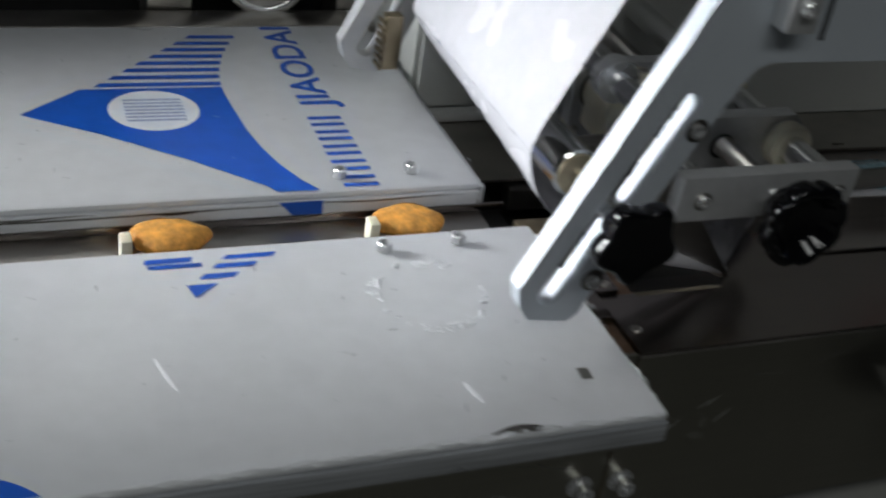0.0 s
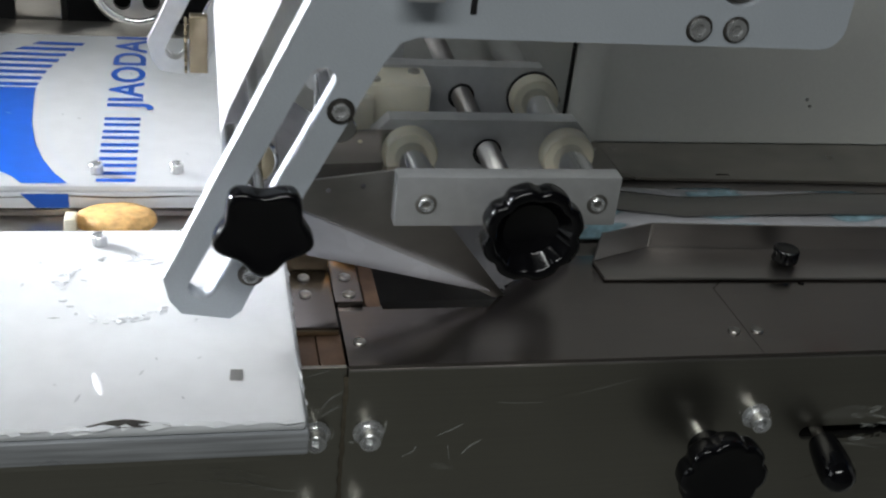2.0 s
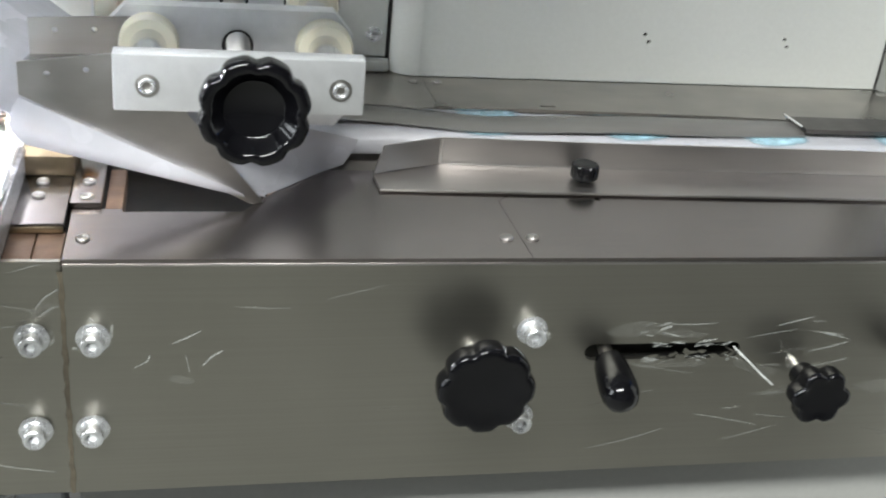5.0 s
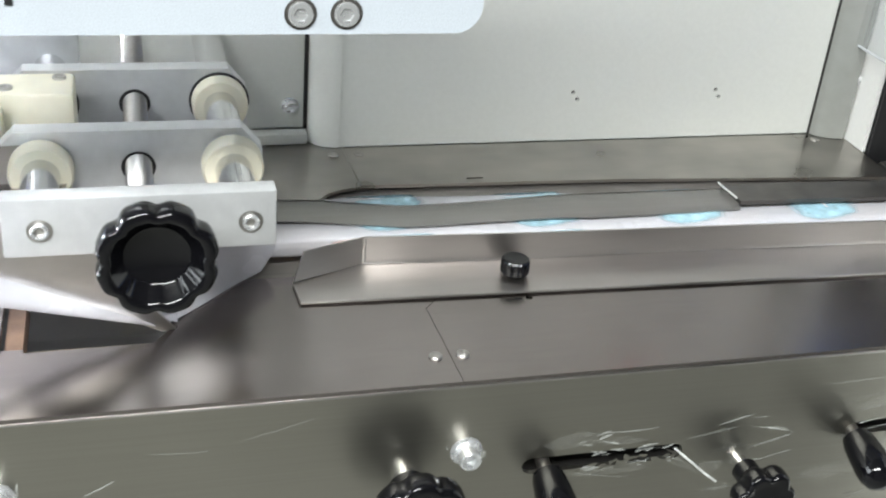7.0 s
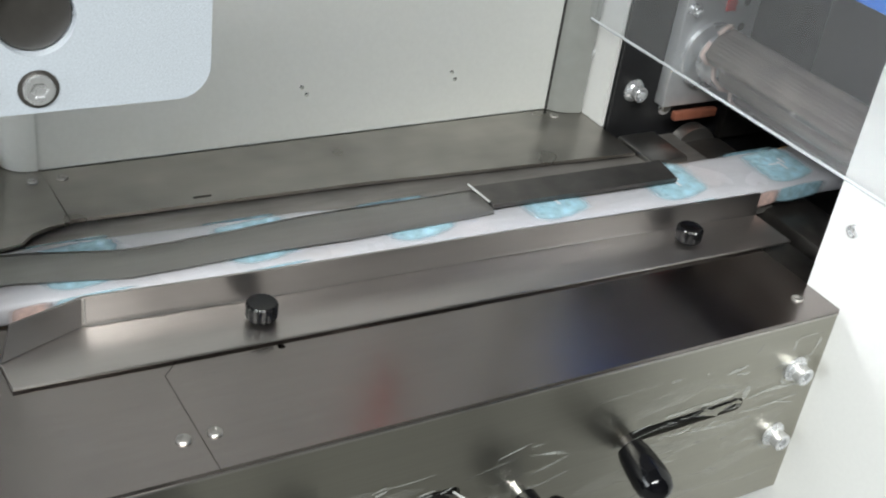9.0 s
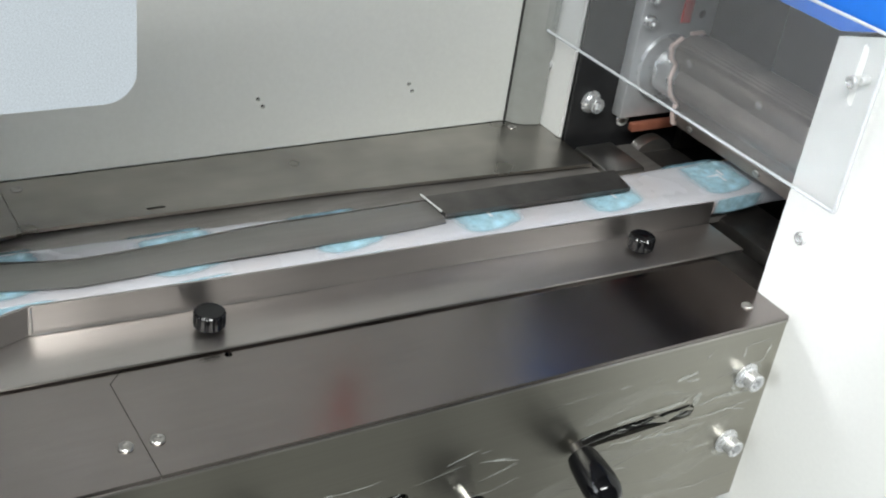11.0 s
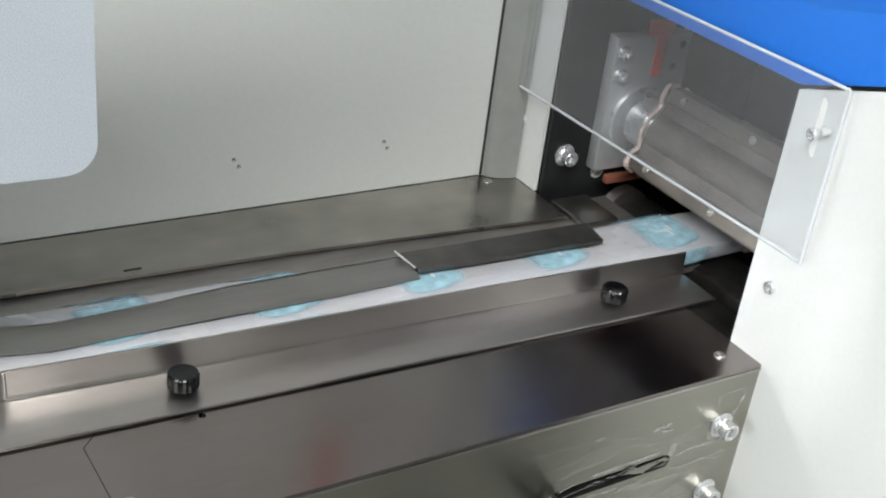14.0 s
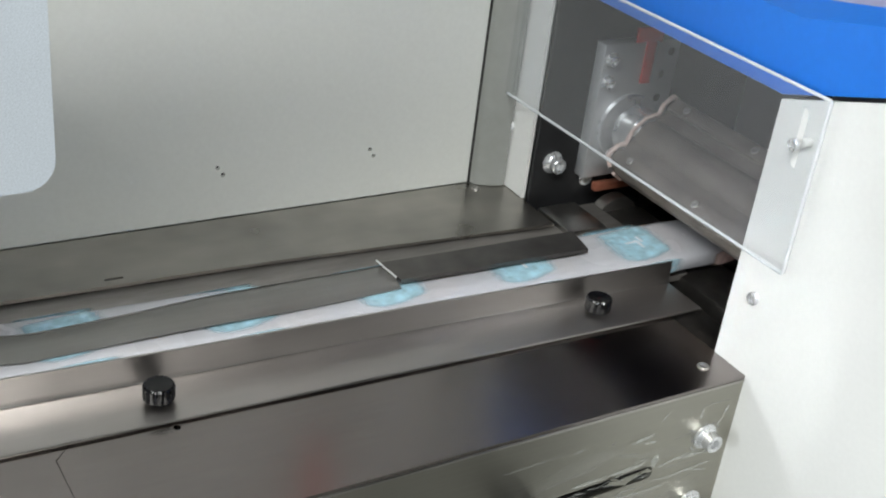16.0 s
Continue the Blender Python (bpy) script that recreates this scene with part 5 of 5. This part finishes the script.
    for o in h.children:
        if o.name.startswith("bolt") and abs(o.location.x - X) < 0.01:
            o.scale = (0.95, 0.95, 0.5)
    # clear guard
    g = thing("acrylic_guard", "clear acrylic guard plate screwed over the jaw opening", "guard")
    loop = [(-0.0135, 0.9845), (0.2935, 0.9805), (0.2880, 1.20), (0.270, 1.20), (0.262, 1.090), (-0.0135, 1.0930)]
    s = [slot_loop((0.0010, 1.0500), (0.0010, 1.0800), 0.0042)]
    gp = part("guard_plate", plate(loop, s, 0.6475, 0.6525, "x"), ACRYLIC, g, smooth=0)
    gp.visible_shadow = False
    e = bmesh.new()
    for a, b in zip(loop, loop[1:] + loop[:1]):
        rod((0.65, a[0], a[1]), (0.65, b[0], b[1]), 0.0011, 8, 0.0002, e)
    part("guard_edge", e, ACRYLIC_EDGE, g, "bright cut acrylic edge")
    part("spacer", rod((0.6530, 0.0010, 1.0615), (0.6600, 0.0010, 1.0615), 0.0028, 20), PAINT_WHITE, g)
    bolt(g, side(0.6475, 0.0010, 1.0615) @ Matrix.Diagonal((0.85, 0.85, 0.5, 1)), CAP_SMALL, False)


def crimp_jaw():
    j = thing("crimp_jaw", "turning steel crimp jaw with bolted faces and smeared film", "crimp jaw")
    j.location = (0.7370, 0.0, 0.9630)
    W, R = 0.0098, 0.0375
    tip = [(W * math.sin(radians(a)) / math.sin(radians(40)), R - 0.0030 * (1 - math.cos(radians(a))) / (1 - math.cos(radians(40)))) for a in range(-40, 41, 10)]
    loop = tip + [(-x, -z) for x, z in tip]
    part("jaw_body", plate(loop, [], 0.030, 0.215, "y"), JAW, j, "smeared brownish grey jaw plates")
    part("jaw_core", rod((0, 0.031, 0), (0, 0.214, 0), 0.0165, 40, 0.0015), JAW, j, "smeared round jaw core")
    for s in (1, -1):
        for k in range(6):
            x = -0.0070 + 0.0028 * k
            zz = R - 0.0004 - 0.0030 * (x / W) ** 2
            part("serration", box(x - 0.0009, x + 0.0009, 0.034, 0.211, s * zz - 0.0009, s * zz + 0.0009, 0.0003, None, 1), JAW, j)
        # side plates screwed on the flanks, a little uneven
        part("side_plate", box(s * 0.0115 - 0.0034, s * 0.0115 + 0.0034, 0.0325, 0.2125, 0.0235, 0.0352, 0.0008), JAW, j)
        part("side_plate", box(s * 0.0115 - 0.0034, s * 0.0115 + 0.0034, 0.0325, 0.2125, -0.0352, -0.0235, 0.0008), JAW, j)
        for y in (0.045, 0.12, 0.195):
            for z in (0.0295, -0.0295):
                put_part("bolt", BUTTON, pose(s * 0.0149, y, z, 0, 90 * s, 0) @ Matrix.Diagonal((0.8, 0.8, 0.8, 1)), j)
        # pale edging of the jaw end
        rb = bmesh.new()
        line = [(0.004, R), (0.0150, R - 0.003), (0.0150, 0.0235), (0.0110, 0.0180), (0.0172, 0.0070), (0.0172, -0.0070), (0.0110, -0.0180), (0.0150, -0.0235), (0.0150, -R + 0.003), (0.004, -R)]
        for p, q in zip(line, line[1:]):
            rod((s * p[0], 0.2165, p[1]), (s * q[0], 0.2165, q[1]), 0.0019, 8, 0.0003, rb)
        part("end_edging", rb, PINK, j, "pale pinkish edging")
        put_part("bolt", CAP_SMALL, pose(0.010 * s, 0.217, 0.031 * s, -90, 0, 0), j)
    part("shaft", rod((0, 0.005, 0), (0, 0.262, 0), 0.0140, 32), CHROME, j, "bright jaw shaft")
    part("shaft_sleeve", rod((0, 0.216, 0), (0, 0.236, 0), 0.0200, 36), ZINC, j)
    CRIMPERS.append(j)


def rear_left():
    w = thing("hand_crank_wheel", "chrome spoked hand wheel behind the rear table", "wheel")
    w.location = (-0.1300, 0.470, 0.966)
    ring = bmesh.new()
    secs = []
    for i in range(48):
        a = 2 * math.pi * i / 48
        secs.append([((0.036 + 0.0055 * math.cos(b)) * math.cos(a), 0.0055 * math.sin(b), (0.036 + 0.0055 * math.cos(b)) * math.sin(a)) for b in [2 * math.pi * k / 12 for k in range(12)]])
    sweep(secs + [secs[0]], ring)
    bmesh.ops.remove_doubles(ring, verts=ring.verts, dist=1e-6)
    part("rim", ring, CHROME, w)
    part("disc", plate(circle(0, 0, 0.033, 36), [circle(0.0205 * math.cos(a), 0.0205 * math.sin(a), 0.0075, 16) for a in [radians(90 + 72 * i) for i in range(5)]], -0.003, 0.003, "y"), STEEL_DULL, w)
    part("hub", rod((0, -0.010, 0), (0, 0.03, 0), 0.009), CHROME, w)
    d = thing("rear_drive_box", "dark machine frame behind the rear infeed table", "machine frame")
    part("frame_box", box(-2.9, -0.045, 0.520, 0.60, 0.74, 1.15, 0.003), BLACK_MATT, d)
    part("frame_post", box(-0.230, -0.192, 0.470, 0.518, 0.90, 1.20, 0.002), STEEL_DULL, d)
    part("frame_post", box(-0.066, -0.046, 0.470, 0.518, 0.90, 1.20, 0.002), STEEL_DULL, d)
    part("frame_sill", box(-2.9, -0.045, 0.460, 0.5195, 0.88, 0.905, 0.002), BLACK_MATT, d)
    bolt(d, pose(-0.142, 0.478, 0.905), CAP_SMALL)
    g = thing("plastic_tubing", "bundle of clear plastic tubing hanging under the bed", "tubing")
    for i in range(4):
        part("tube", rod((-0.105 + 0.022 * i, 0.02 + 0.01 * i, 0.60), (-0.07 + 0.014 * i, 0.025 + 0.012 * i, 0.745), 0.006, 16), ACRYLIC_EDGE, g)
    part("tube", rod((-0.155, 0.03, 0.55), (-0.152, 0.03, 0.745), 0.0035, 12), BLACK, g)
    part("white_bag", box(-0.135, -0.012, 0.05, 0.075, 0.45, 0.742, 0.01), PRINT_WHITE, g)


hall()
machine_bed()
back_wall()
guide_rail()
hold_down()
film()
forming_plate()
carriage()
film_arm()
front_controls()
infeed()
goods()
end_housing()
crimp_jaw()
rear_left()


def motions():
    END = 16.0
    # biscuits: carried by the pushers to the former, then slower inside the film
    for b, x0 in BISCUITS:
        rows = []
        t_in = (0.0 - x0) / SPEED
        for i in range(65):
            t = END * i / 64
            x = x0 + SPEED * t if t < t_in else FILM_SPEED * (t - t_in)
            rows.append((t, pose(x + 0.0275, 0.1380 + 0.022 * min(1.0, max(0.0, (x + 0.03) / 0.12)), 0.9110 - 0.0115 * min(1.0, max(0.0, (x + 0.03) / 0.12)), 0, 0, 8)))
        walk(b, rows)
    # pushers sink below the channel at its end and ride back with the chain
    for p, x0 in PUSHERS:
        rows = []
        for i in range(129):
            t = END * i / 128
            s = x0 + SPEED * t
            if s < -0.030:
                x, z = s, 0.9040
            elif s < 0.016:
                x, z = -0.030 + 0.012 * math.sin((s + 0.030) / 0.046 * math.pi), 0.9040 - (s + 0.030)
            else:
                x, z = -0.030 - (s - 0.016), 0.8580
            rows.append((t, pose(x, 0.1300, z)))
        walk(p, rows)
    # printed motifs rise from the folding trench onto the tube and run into the jaws
    for p, x0 in PRINTS:
        rows = []
        for i in range(129):
            t = END * i / 128
            s = x0 + FILM_SPEED * t
            u = min(1.0, max(0.0, (s - 0.155) / 0.03))
            x = max(0.155, min(s, 1.05))
            z = -0.036 * (1 - u)
            if s > 0.92:
                z = -0.036 * min(1.0, (s - 0.92) / 0.06)
            rows.append((t, pose(x, tube_mid(x) - 0.1485, z)))
        walk(p, rows)
    for j in CRIMPERS:
        rows = []
        for i in range(161):
            t = END * i / 160
            rows.append((t, pose(0.7370, 0.0, 0.9630, 0, -180.0 * (t - 15.23) / PERIOD, 0)))
        walk(j, rows)


motions()
